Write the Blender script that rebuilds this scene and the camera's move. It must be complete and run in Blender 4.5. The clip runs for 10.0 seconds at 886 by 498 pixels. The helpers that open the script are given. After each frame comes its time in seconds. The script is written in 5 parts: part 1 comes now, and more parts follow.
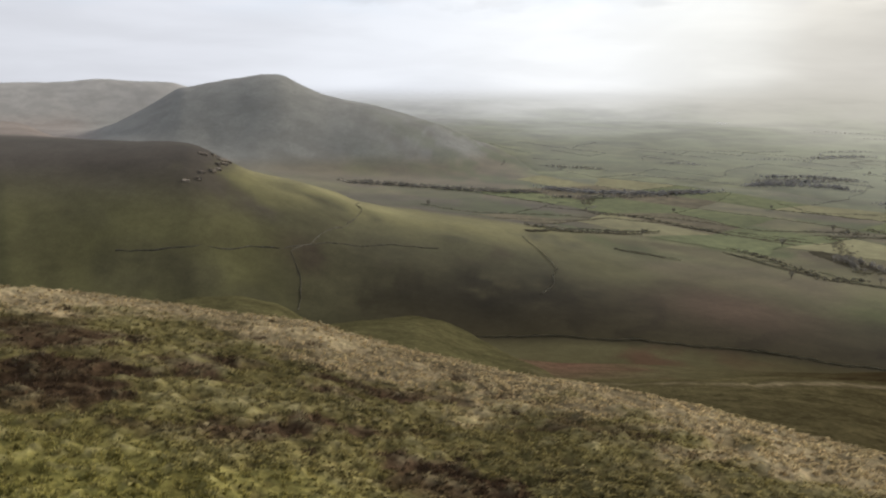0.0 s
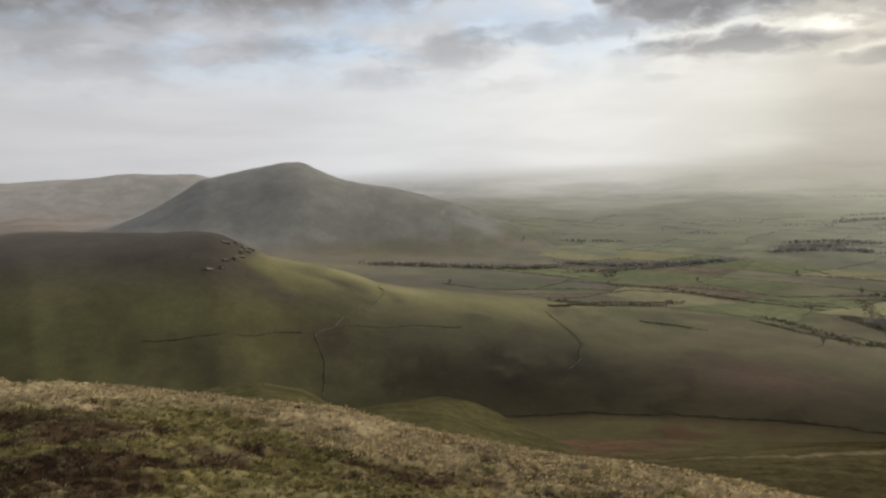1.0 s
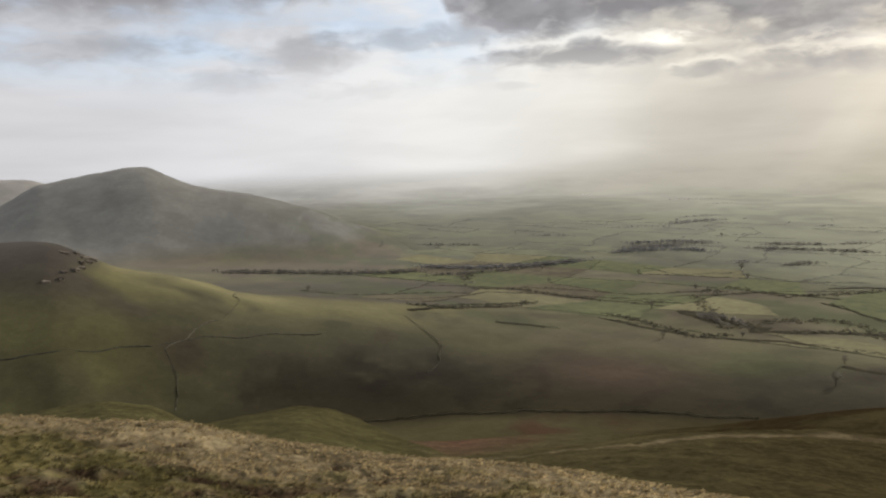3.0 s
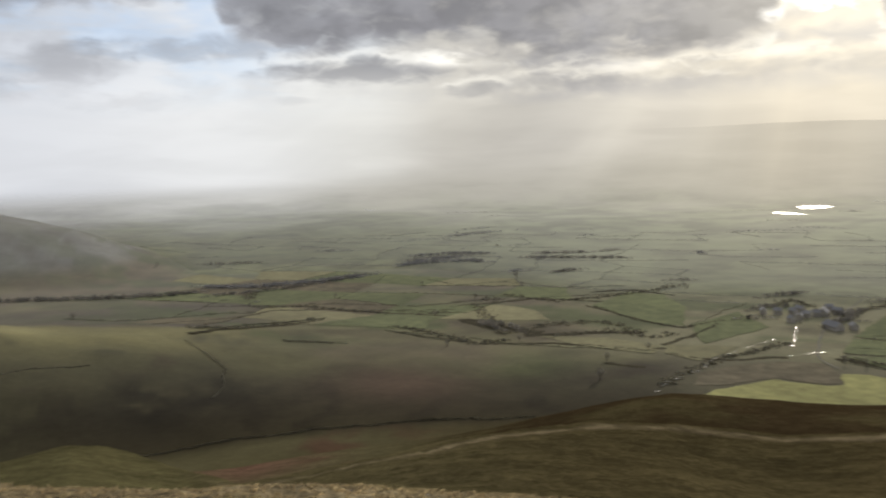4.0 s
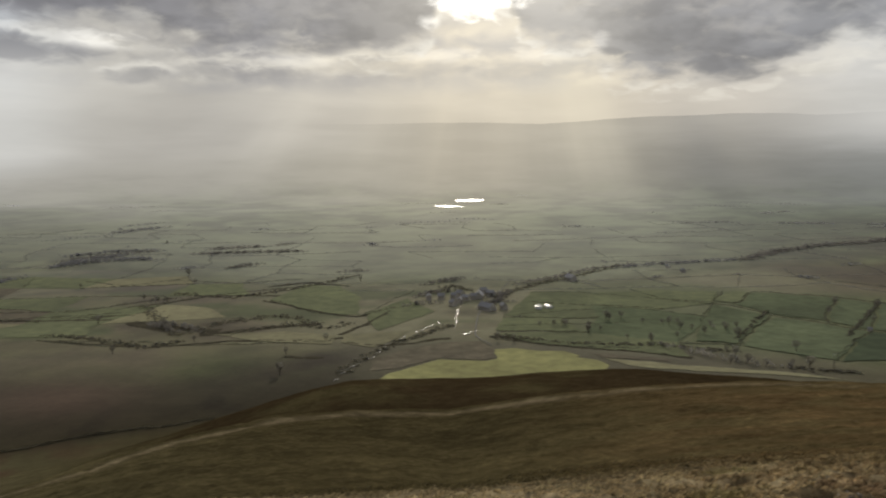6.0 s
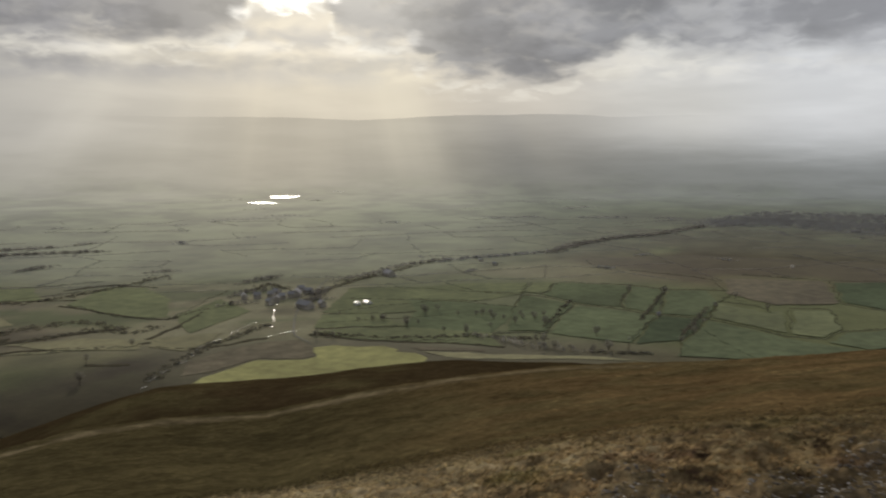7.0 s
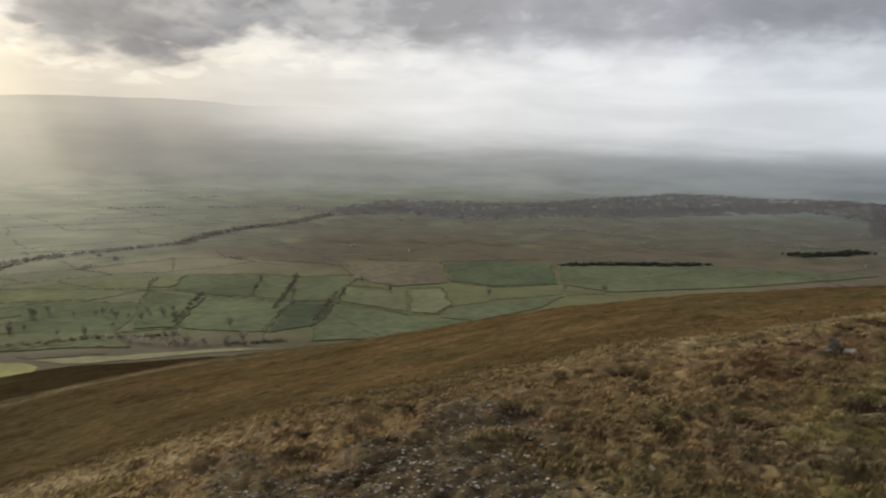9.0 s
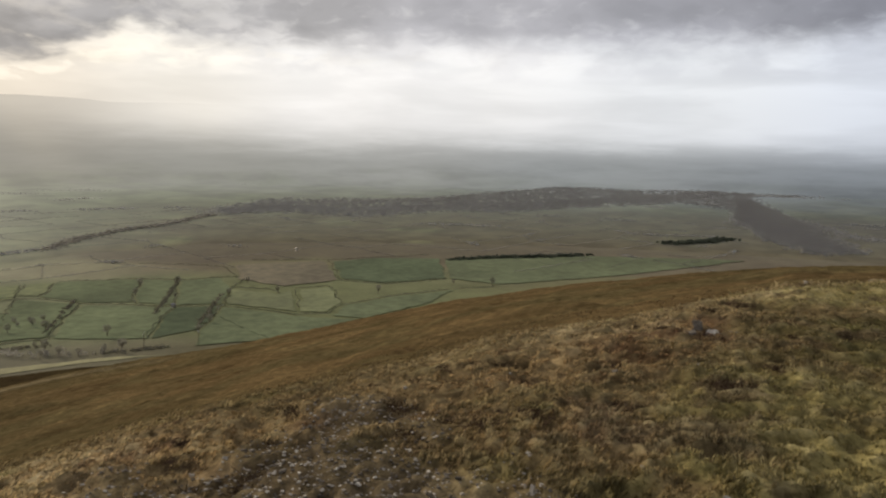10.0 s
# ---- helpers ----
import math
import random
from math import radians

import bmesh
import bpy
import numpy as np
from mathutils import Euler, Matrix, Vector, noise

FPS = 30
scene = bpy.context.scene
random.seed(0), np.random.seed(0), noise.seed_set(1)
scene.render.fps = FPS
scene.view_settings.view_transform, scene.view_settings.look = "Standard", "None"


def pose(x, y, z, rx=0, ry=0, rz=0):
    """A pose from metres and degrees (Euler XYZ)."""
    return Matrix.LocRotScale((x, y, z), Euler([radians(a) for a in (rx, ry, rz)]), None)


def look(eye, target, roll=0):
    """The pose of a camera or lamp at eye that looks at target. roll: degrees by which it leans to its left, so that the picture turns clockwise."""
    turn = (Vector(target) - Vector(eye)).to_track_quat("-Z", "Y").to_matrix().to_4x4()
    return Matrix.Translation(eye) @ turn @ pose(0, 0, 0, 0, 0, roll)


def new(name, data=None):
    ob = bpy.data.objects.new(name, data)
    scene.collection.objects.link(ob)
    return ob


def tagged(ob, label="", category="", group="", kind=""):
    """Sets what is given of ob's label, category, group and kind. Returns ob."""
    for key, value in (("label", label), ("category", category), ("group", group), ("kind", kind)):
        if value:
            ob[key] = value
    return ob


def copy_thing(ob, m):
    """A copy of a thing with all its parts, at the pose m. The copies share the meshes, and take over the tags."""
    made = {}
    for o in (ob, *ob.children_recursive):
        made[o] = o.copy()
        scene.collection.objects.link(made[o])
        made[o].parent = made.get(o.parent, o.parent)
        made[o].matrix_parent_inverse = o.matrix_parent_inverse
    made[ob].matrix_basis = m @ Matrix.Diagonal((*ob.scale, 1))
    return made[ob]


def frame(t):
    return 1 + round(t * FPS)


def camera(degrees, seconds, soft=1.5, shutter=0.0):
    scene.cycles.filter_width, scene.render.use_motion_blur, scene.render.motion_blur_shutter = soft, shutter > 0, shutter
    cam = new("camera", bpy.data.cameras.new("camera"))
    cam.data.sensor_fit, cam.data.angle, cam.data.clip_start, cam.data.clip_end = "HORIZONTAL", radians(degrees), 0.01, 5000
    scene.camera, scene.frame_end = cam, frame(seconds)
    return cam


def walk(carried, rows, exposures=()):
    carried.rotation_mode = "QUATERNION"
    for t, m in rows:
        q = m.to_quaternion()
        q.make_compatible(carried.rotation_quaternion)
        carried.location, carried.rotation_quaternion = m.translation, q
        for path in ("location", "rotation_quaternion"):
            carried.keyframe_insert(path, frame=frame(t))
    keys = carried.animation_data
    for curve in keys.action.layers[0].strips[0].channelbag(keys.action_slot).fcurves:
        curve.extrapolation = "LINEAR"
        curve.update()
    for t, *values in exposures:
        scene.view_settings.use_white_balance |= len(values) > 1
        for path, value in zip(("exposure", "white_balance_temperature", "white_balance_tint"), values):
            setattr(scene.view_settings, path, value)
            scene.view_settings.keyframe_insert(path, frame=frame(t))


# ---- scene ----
# a phone held at arm's length by someone who turns on the spot: seconds, tilt, lean, heading
WAY = [
    (0.0, 77.71, -1.13, 1.45), (0.5, 79.40, 0.29, 0.14), (1.0, 83.48, 1.33, 2.66), (1.5, 84.57, 1.55, 2.05),
    (2.0, 83.71, 1.58, -2.65), (2.2, 83.17, 1.36, -4.09), (3.3, 83.92, 1.01, -11.15), (3.5, 84.03, 0.80, -14.66),
    (4.0, 84.41, 1.33, -23.42), (4.5, 83.72, 1.34, -31.83), (5.0, 83.70, 0.77, -38.09), (5.2, 83.75, 0.80, -39.96),
    (6.3, 83.53, 0.26, -50.44), (6.5, 83.48, 0.21, -53.39), (7.0, 83.32, -0.15, -60.10), (7.5, 82.86, -0.70, -67.89),
    (8.0, 82.73, -1.05, -76.37), (8.5, 82.49, -1.30, -81.86), (9.0, 82.94, -1.55, -86.61), (9.5, 83.24, -1.35, -91.57),
    (10.0, 82.85, -0.95, -94.89),
]
cam = camera(59.0, 10.0, soft=2.1, shutter=0.4)
walk(cam, [(t, pose(-0.7 * math.sin(radians(turn)), 0.7 * math.cos(radians(turn)), 250.0, tilt, lean, turn)) for t, tilt, lean, turn in WAY],
     exposures=[(0.0, 0.52, 6200, 10), (0.5, 0.64, 6450, 10), (1.0, 0.25, 6550, 9), (1.2, -0.10, 6550, 9), (1.5, -0.06, 6600, 10), (2.0, 0.14, 6700, 11), (3.5, 0.30, 6400, 10), (4.5, 0.10, 6250, 10), (5.0, -0.08, 6250, 10), (6.5, -0.06, 6300, 10),
                (7.5, -0.04, 6250, 10), (8.5, 0.14, 6350, 10), (10.0, 0.44, 6650, 11)])

# ---- the lie of the land: heights over plan, eye level at EYE ----
EYE, REACH = 250.0, 0.7


def table(text):
    """A curve over the compass bearing, from 'bearing value, bearing value'."""
    rows = [[float(v) for v in row.split()] for row in text.split(",")]
    a, v = np.array(rows).T
    return lambda az: (np.interp(az - 0.35, a, v, period=360) + np.interp(az, a, v, period=360) + np.interp(az + 0.35, a, v, period=360)) / 3


def lattice(x, y, seed):
    """Smooth noise between -1 and 1 over the plan."""
    xi, yi = np.floor(x), np.floor(y)
    u, v = x - xi, y - yi
    u, v = u * u * (3 - 2 * u), v * v * (3 - 2 * v)

    def corner(i, j):
        s = np.sin((xi + i) * 127.1 + (yi + j) * 311.7 + seed * 74.7) * 43758.5453
        return 2 * (s - np.floor(s)) - 1
    return (corner(0, 0) * (1 - u) + corner(1, 0) * u) * (1 - v) + (corner(0, 1) * (1 - u) + corner(1, 1) * u) * v


def fractal(x, y, seed, octaves=4):
    total, gain = 0, 0.5
    for k in range(octaves):
        total = total + gain * lattice(x * 2 ** k, y * 2 ** k, seed + 13 * k)
        gain *= 0.5
    return total


def soft(x, lo, hi):
    u = np.clip((x - lo) / (hi - lo), 0, 1)
    return u * u * (3 - 2 * u)


def tussock(x, y):
    """Knobbly turf: 1 on the crowns of tussocks, -1 in the hollows between."""
    a = 1 - 2.6 * np.abs(fractal(x / 0.30, y / 0.30, 5, 2))
    return 0.62 * a + 0.55 * fractal(x / 0.11, y / 0.11, 8, 2)


def scree_share(x, y):
    """Bare slate ground on the shoulder of the summit."""
    az, r = np.degrees(np.arctan2(x, y)), np.hypot(x, y)
    s = 1 - np.abs(az - 88) / 21 - np.abs(r - 5.2) / 4.4 + 0.9 * fractal(x / 1.2, y / 1.2, 81, 3)
    return np.clip(s * 2.2 + 0.1, 0, 1) * (r < 9)


# distance and sight-line slope of each brow and hollow, outwards from the summit
BROWS = [
    (table("0 0.5"), table("0 -1.62"), "z"),
    (table("-31 12, 0 10, 20 8.2, 48 7.2, 74 8.2, 90 8.8, 100 10, 112 12, 125 17, 170 25, 320 18"),
     table("-31 -14.3, -28 -14.8, -21 -16.6, -10.7 -18.8, -4.7 -20.8, 4 -22.7, 12.7 -23.7, 22 -25.3, 35 -26.5, 48 -26.8, 58 -25.6, 66 -23.8, 73 -22.1, 81 -20.2, 87.4 -18.8, 94 -17.2, 99 -15.2, 108 -13.1, 115 -10.7, 119 -9.6, 125 -8.5, 170 -4, 320 -9"), "el"),
    (table("-31 45, 0 35, 20 22, 48 18, 74 19, 100 24, 125 40, 320 60"),
     table("-31 -20, -10 -22, 4 -24, 12 -24, 20 -23.6, 35 -23.4, 48 -23.4, 58 -21.8, 66 -20.5, 74 -19.2, 83 -17.5, 94 -15.5, 100 -13.8, 112 -11, 119 -8.9, 125 -8.2, 170 -6, 320 -12"), "el"),
    (table("-31 120, -12 120, -9 190, 0 210, 8 120, 20 120, 35 160, 60 170, 90 140, 125 110, 320 130"),
     table("-31 -17, -22 -16, -20 -15.6, -16 -15.6, -13.2 -16.3, -10.7 -17.8, -9.4 -17.8, -7.3 -17.5, -3 -17.2, -0.8 -17.7, 1 -18.4, 4 -20, 8 -21.6, 13 -21.1, 19 -20.3, 28 -18.9, 34 -18.1, 40 -18, 47 -18.15, 54 -17.1, 61 -16, 70 -14.95, 79 -14.1, 87 -12.8, 96 -11, 104 -9.6, 112 -8.4, 119 -7.35, 125 -6.9, 170 -5, 320 -12"), "el"),
    (table("0 255"),
     table("-31 -21, 0 -20.5, 8 -21.6, 20 -21, 28 -20.5, 40 -19.2, 60 -17.6, 75 -16.5, 90 -15, 110 -11, 125 -10, 170 -8, 320 -16"), "el"),
    (table("0 380"),
     table("-31 -20, 0 -19.6, 8 -20.2, 15 -19.8, 22 -19.3, 28 -18.3, 33 -17.3, 37 -16.4, 40 -15.95, 48 -15.95, 56 -15.2, 62 -14.75, 70 -14.65, 80 -15, 100 -14, 125 -13, 170 -10, 320 -19"), "el"),
    (table("-31 620, 8 700, 30 760, 42 850, 125 850, 320 700"), table("-31 -225, 8 -234, 30 -246, 42 -249, 125 -249, 320 -225"), "z"),
    (table("-31 1100, -16 1050, 0 1100, 6 1150, 12 1200, 125 1200"),
     table("-31 -4.2, -29 -4.3, -24.6 -4.5, -21 -4.65, -19.2 -4.85, -18 -5.35, -16.7 -6.15, -15.1 -6.92, -12.3 -7.6, -9.6 -8.45, -7.7 -9.2, -5.5 -9.56, 0.5 -10.25, 5 -10.72, 12 -11.2, 20 -11.6, 30 -11.77, 125 -11.77, 320 -5"), "el"),
    (table("0 1480"), table("-31 -3.1, -29.4 -3.3, -27.6 -4.3, -25 -6.3, -15 -8.6, 0 -9.3, 15 -9.55, 125 -9.57, 320 -5"), "el"),
    (table("0 1900"), table("-31 -180, -15 -215, -8 -238, 5 -246, 125 -246"), "z"),
    (table("0 2400"),
     table("-31 -6, -24 -3.45, -22 -2.4, -19.8 -1, -16.5 -0.35, -14.3 0, -12.8 0.02, -11.6 -0.6, -10 -1.3, -6.6 -1.85, -3.4 -2.75, -0.9 -3.6, 1 -4.5, 3 -5.2, 6 -5.6, 20 -5.6, 125 -5.6, 320 -3"), "el"),
    (table("0 2900"), table("-31 -170, -20 -190, -5 -215, 10 -221, 125 -221"), "z"),
    (table("0 3400"), table("-31 -0.9, -25 -0.5, -20 -0.65, -17 -1.5, -12 -3, 0 -3.46, 125 -3.46, 320 -1"), "el"),
    (table("0 4400"), table("0 -2.3"), "el"),
]


def height(x, y):
    """Height of the ground at plan places, in metres."""
    x, y = np.asarray(x, float), np.asarray(y, float)
    shape = x.shape
    x, y = x.ravel(), y.ravel()
    az, r = np.degrees(np.arctan2(x, y)), np.clip(np.hypot(x, y), 0.5, 4399)
    kr = np.array([f(az) for f, _, _ in BROWS])
    kz = np.array([g(az) if way == "z" else (rr - REACH) * np.tan(np.radians(g(az))) for rr, (_, g, way) in zip(kr, BROWS)])
    s = np.log(kr)
    step, rise = np.diff(s, axis=0), np.diff(kz, axis=0)
    slope = rise / step
    # monotone cubic through the brows
    a, b = slope[:-1], slope[1:]
    mid = np.where(a * b > 0, 2 * a * b / np.where(np.abs(a + b) < 1e-9, 1e-9, a + b), 0)
    tang = np.concatenate([slope[:1], mid, slope[-1:]])
    q = np.log(r)
    k = np.clip((q[None] >= s).sum(axis=0) - 1, 0, len(BROWS) - 2)
    n = np.arange(len(q))
    h = step[k, n]
    u = np.clip((q - s[k, n]) / h, 0, 1)
    z = ((2 * u ** 3 - 3 * u ** 2 + 1) * kz[k, n] + (u ** 3 - 2 * u ** 2 + u) * h * tang[k, n]
         + (3 * u ** 2 - 2 * u ** 3) * kz[k + 1, n] + (u ** 3 - u ** 2) * h * tang[k + 1, n])
    # unevenness: humps on the summit, gullies on the fells, hardly any on the plain
    z = z + 0.11 * np.clip(r / 9, 0.1, 1) * fractal(x / 1.7, y / 1.7, 3) * np.exp(-r / 60)
    z = z + (0.09 + 0.04 * soft(az, 56, 70)) * tussock(x, y) * np.clip(r / 5, 0.5, 1) * np.exp(-r / 45)
    near_edge = np.exp(-((r / BROWS[1][0](az) - 0.95) / 0.16) ** 2) * soft(az, 60, 74) * (1 - soft(az, 116, 124))
    z = z + 0.16 * near_edge * (fractal(x / 0.55, y / 0.55, 9, 3) - 0.1)
    hump = 1 - np.abs(fractal(x / 2.6, y / 2.6, 6, 3)) * 2.2
    z = z + (0.45 * hump - 0.25) * np.clip((r - 16) / 40, 0, 1) * np.exp(-r / 300)
    z = z + 0.9 * fractal(x / 14, y / 14, 7) * np.clip((r - 25) / 60, 0, 1) * np.exp(-r / 400)
    fell = np.clip((r - 250) / 200, 0, 1) * np.clip((z + 243) / 25, 0, 1)
    z = z + fell * (4.0 * fractal(x / 70, y / 70, 11) + 7 * fractal(x / 260, y / 260, 12, 3) * np.clip((r - 700) / 400, 0, 1))
    return (z + EYE).reshape(shape)


def spot(az, r):
    return r * math.sin(radians(az)), r * math.cos(radians(az))



# ---- daylight: a low sun behind broken cloud, bright haze along the horizon ----
SUN_AZ, SUN_EL = 51.0, 22.0
sun_way = Vector((math.sin(radians(SUN_AZ)) * math.cos(radians(SUN_EL)), math.cos(radians(SUN_AZ)) * math.cos(radians(SUN_EL)), math.sin(radians(SUN_EL))))
lamp = bpy.data.lights.new("sun", "SUN")
lamp.energy, lamp.angle, lamp.color = 1.35, radians(9), (1.0, 0.88, 0.72)
sun = new("sun", lamp)
sun.matrix_world = look(Vector((0, 0, 400)), Vector((0, 0, 400)) - sun_way)


class Graph:
    """Short names for building node trees."""

    def __init__(self, tree):
        self.tree = tree

    def put(self, kind, **values):
        n = self.tree.nodes.new(kind)
        for key, v in values.items():
            if key.startswith("i"):
                slot = n.inputs[int(key[1:])]
                if isinstance(v, bpy.types.NodeSocket):
                    self.tree.links.new(v, slot)
                else:
                    slot.default_value = v
        return n

    def math(self, op, a, b=0.0, c=0.0, clamp=False):
        n = self.put("ShaderNodeMath", i0=a, i1=b, i2=c)
        n.operation, n.use_clamp = op, clamp
        return n.outputs[0]

    def vec(self, op, a, b=(0, 0, 0)):
        n = self.put("ShaderNodeVectorMath", i0=a, i1=b)
        n.operation = op
        return n.outputs["Value"] if op in ("DOT_PRODUCT", "LENGTH") else n.outputs[0]

    def ramp(self, x, lo, hi, a=0.0, b=1.0):
        n = self.put("ShaderNodeMapRange", i0=x, i1=lo, i2=hi, i3=a, i4=b)
        n.interpolation_type, n.clamp = "SMOOTHSTEP", True
        return n.outputs[0]

    def ramp_linear(self, x, lo, hi):
        return self.put("ShaderNodeMapRange", i0=x, i1=lo, i2=hi).outputs[0]

    def ramp_range(self, x, a, b):
        return self.put("ShaderNodeMapRange", i0=x, i1=0.0, i2=1.0, i3=a, i4=b).outputs[0]

    def mix(self, f, a, b):
        n = self.tree.nodes.new("ShaderNodeMix")
        n.data_type = "RGBA"
        for slot, v in ((n.inputs[0], f), (n.inputs[6], a), (n.inputs[7], b)):
            if isinstance(v, bpy.types.NodeSocket):
                self.tree.links.new(v, slot)
            elif isinstance(v, tuple):
                slot.default_value = (*v, 1.0)
            else:
                slot.default_value = v
        return n.outputs[2]

    def scale(self, colour, f):
        n = self.put("ShaderNodeVectorMath", i0=colour)
        n.operation = "SCALE"
        if isinstance(f, bpy.types.NodeSocket):
            self.tree.links.new(f, n.inputs["Scale"])
        else:
            n.inputs["Scale"].default_value = f
        return n.outputs[0]

    def noise(self, at, scale, detail=4.0, rough=0.5, warp=0.0):
        n = self.put("ShaderNodeTexNoise", i0=at)
        for key, v in (("Scale", scale), ("Detail", detail), ("Roughness", rough), ("Distortion", warp)):
            n.inputs[key].default_value = v
        return n.outputs[0]


def angles(g, way):
    """Compass bearing and height above the horizon of a direction, in degrees."""
    x, y, z = g.put("ShaderNodeSeparateXYZ", i0=way).outputs[:3]
    return (g.math("MULTIPLY", g.math("ARCTAN2", x, y), 180 / math.pi), g.math("MULTIPLY", g.math("ARCSINE", z), 180 / math.pi))


def curve(g, x, lo, hi, rows, ease="EASE"):
    """A value that follows rows of place and value between lo and hi."""
    n = g.tree.nodes.new("ShaderNodeValToRGB")
    g.tree.links.new(g.ramp_linear(x, lo, hi), n.inputs[0])
    while len(n.color_ramp.elements) < len(rows):
        n.color_ramp.elements.new(0.5)
    for e, (a, c) in zip(n.color_ramp.elements, rows):
        e.position, e.color = (a - lo) / (hi - lo), (*c, 1.0) if isinstance(c, tuple) else (c, c, c, 1.0)
    n.color_ramp.interpolation = ease
    return n.outputs[0]


# sunbeams fan out below the sun: angle from straight down, in degrees, and strength
BEAMS = [(-90, 0.15), (-78, 0.35), (-66, 0.62), (-59, 0.66), (-52, 0.30), (-45, 0.18), (-40, 0.28), (-35, 0.46), (-29, 0.22), (-22, 0.34), (-16, 0.28), (-11, 0.48),
         (-5, 0.32), (1, 0.50), (7, 0.42), (13, 0.72), (18, 0.66), (23, 0.06), (30, 0.0), (34, 0.10), (38, 0.0)]


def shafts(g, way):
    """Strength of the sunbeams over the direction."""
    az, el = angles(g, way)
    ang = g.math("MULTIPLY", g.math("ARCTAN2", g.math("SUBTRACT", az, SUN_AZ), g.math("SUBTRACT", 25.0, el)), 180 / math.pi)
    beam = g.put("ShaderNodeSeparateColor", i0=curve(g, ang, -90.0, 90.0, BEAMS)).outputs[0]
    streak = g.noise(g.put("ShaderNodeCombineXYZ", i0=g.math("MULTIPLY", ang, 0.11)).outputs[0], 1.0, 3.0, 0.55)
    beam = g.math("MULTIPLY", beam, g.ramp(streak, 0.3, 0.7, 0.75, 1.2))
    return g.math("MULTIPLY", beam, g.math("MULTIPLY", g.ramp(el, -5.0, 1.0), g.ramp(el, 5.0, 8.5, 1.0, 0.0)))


def beam_colour(g, way):
    return bearing(g, way, [(-10, (0.80, 0.80, 0.81)), (15, (0.84, 0.825, 0.78)), (30, (0.82, 0.77, 0.66)), (48, (0.88, 0.77, 0.57)), (62, (0.88, 0.79, 0.60)), (90, (0.8, 0.78, 0.72))])


def glow(g, way, width):
    c = g.vec("DOT_PRODUCT", way, tuple(sun_way))
    return g.math("EXPONENT", g.math("MULTIPLY", g.math("SUBTRACT", c, 1.0), width))


def bearing(g, way, rows):
    """A colour that changes with the compass bearing: rows of bearing and colour."""
    return curve(g, angles(g, way)[0], -60.0, 180.0, rows)


HAZE_ROWS = [(-40, (0.37, 0.37, 0.39)), (-20, (0.42, 0.42, 0.44)), (-5, (0.49, 0.495, 0.51)), (8, (0.60, 0.595, 0.585)), (18, (0.57, 0.55, 0.50)), (24, (0.47, 0.44, 0.385)),
             (30, (0.44, 0.41, 0.36)), (40, (0.57, 0.52, 0.435)), (48, (0.66, 0.585, 0.46)), (57, (0.68, 0.60, 0.47)), (66, (0.60, 0.545, 0.46)), (76, (0.63, 0.605, 0.55)),
             (86, (0.66, 0.655, 0.64)), (97, (0.61, 0.615, 0.615)), (112, (0.54, 0.565, 0.59)), (125, (0.50, 0.54, 0.60)), (170, (0.5, 0.52, 0.56))]

world = bpy.data.worlds.new("sky")
scene.world = world
world.use_nodes = True
g = Graph(world.node_tree)
g.tree.nodes.clear()
way = g.tree.nodes.new("ShaderNodeTexCoord").outputs["Generated"]
az, el = angles(g, way)
blue = g.tree.nodes.new("ShaderNodeTexSky")
blue.sky_type, blue.sun_disc, blue.sun_elevation, blue.sun_rotation = "NISHITA", False, radians(SUN_EL), radians(SUN_AZ)
base = g.scale(blue.outputs[0], 0.09)
# cloud lumps, flattened towards the horizon
over = g.math("MULTIPLY", g.math("LOGARITHM", g.math("ADD", g.math("MAXIMUM", el, 0.0), 5.0), 2.718), 4.6)
plane = g.put("ShaderNodeCombineXYZ", i0=g.math("MULTIPLY", az, 0.16), i1=over, i2=3.7).outputs[0]
big, small = g.noise(plane, 0.62, 2.0, 0.45, 0.1), g.noise(plane, 1.5, 4.5, 0.45, 0.1)
lump = g.math("ADD", g.math("MULTIPLY", big, 0.6), g.math("MULTIPLY", small, 0.4))
wisp = g.noise(plane, 3.2, 5.0, 0.55, 0.4)
sunward = glow(g, way, 9.0)
haze = bearing(g, way, HAZE_ROWS)
veils = g.noise(g.put("ShaderNodeCombineXYZ", i0=g.math("MULTIPLY", az, 0.10), i1=g.math("MULTIPLY", el, 0.55), i2=1.3).outputs[0], 1.0, 4.0, 0.5, 0.3)
bright = g.scale(haze, g.math("MULTIPLY", g.ramp(el, 2.0, 6.5, 1.0, 1.12), g.ramp(veils, 0.32, 0.68, 0.93, 1.07)))
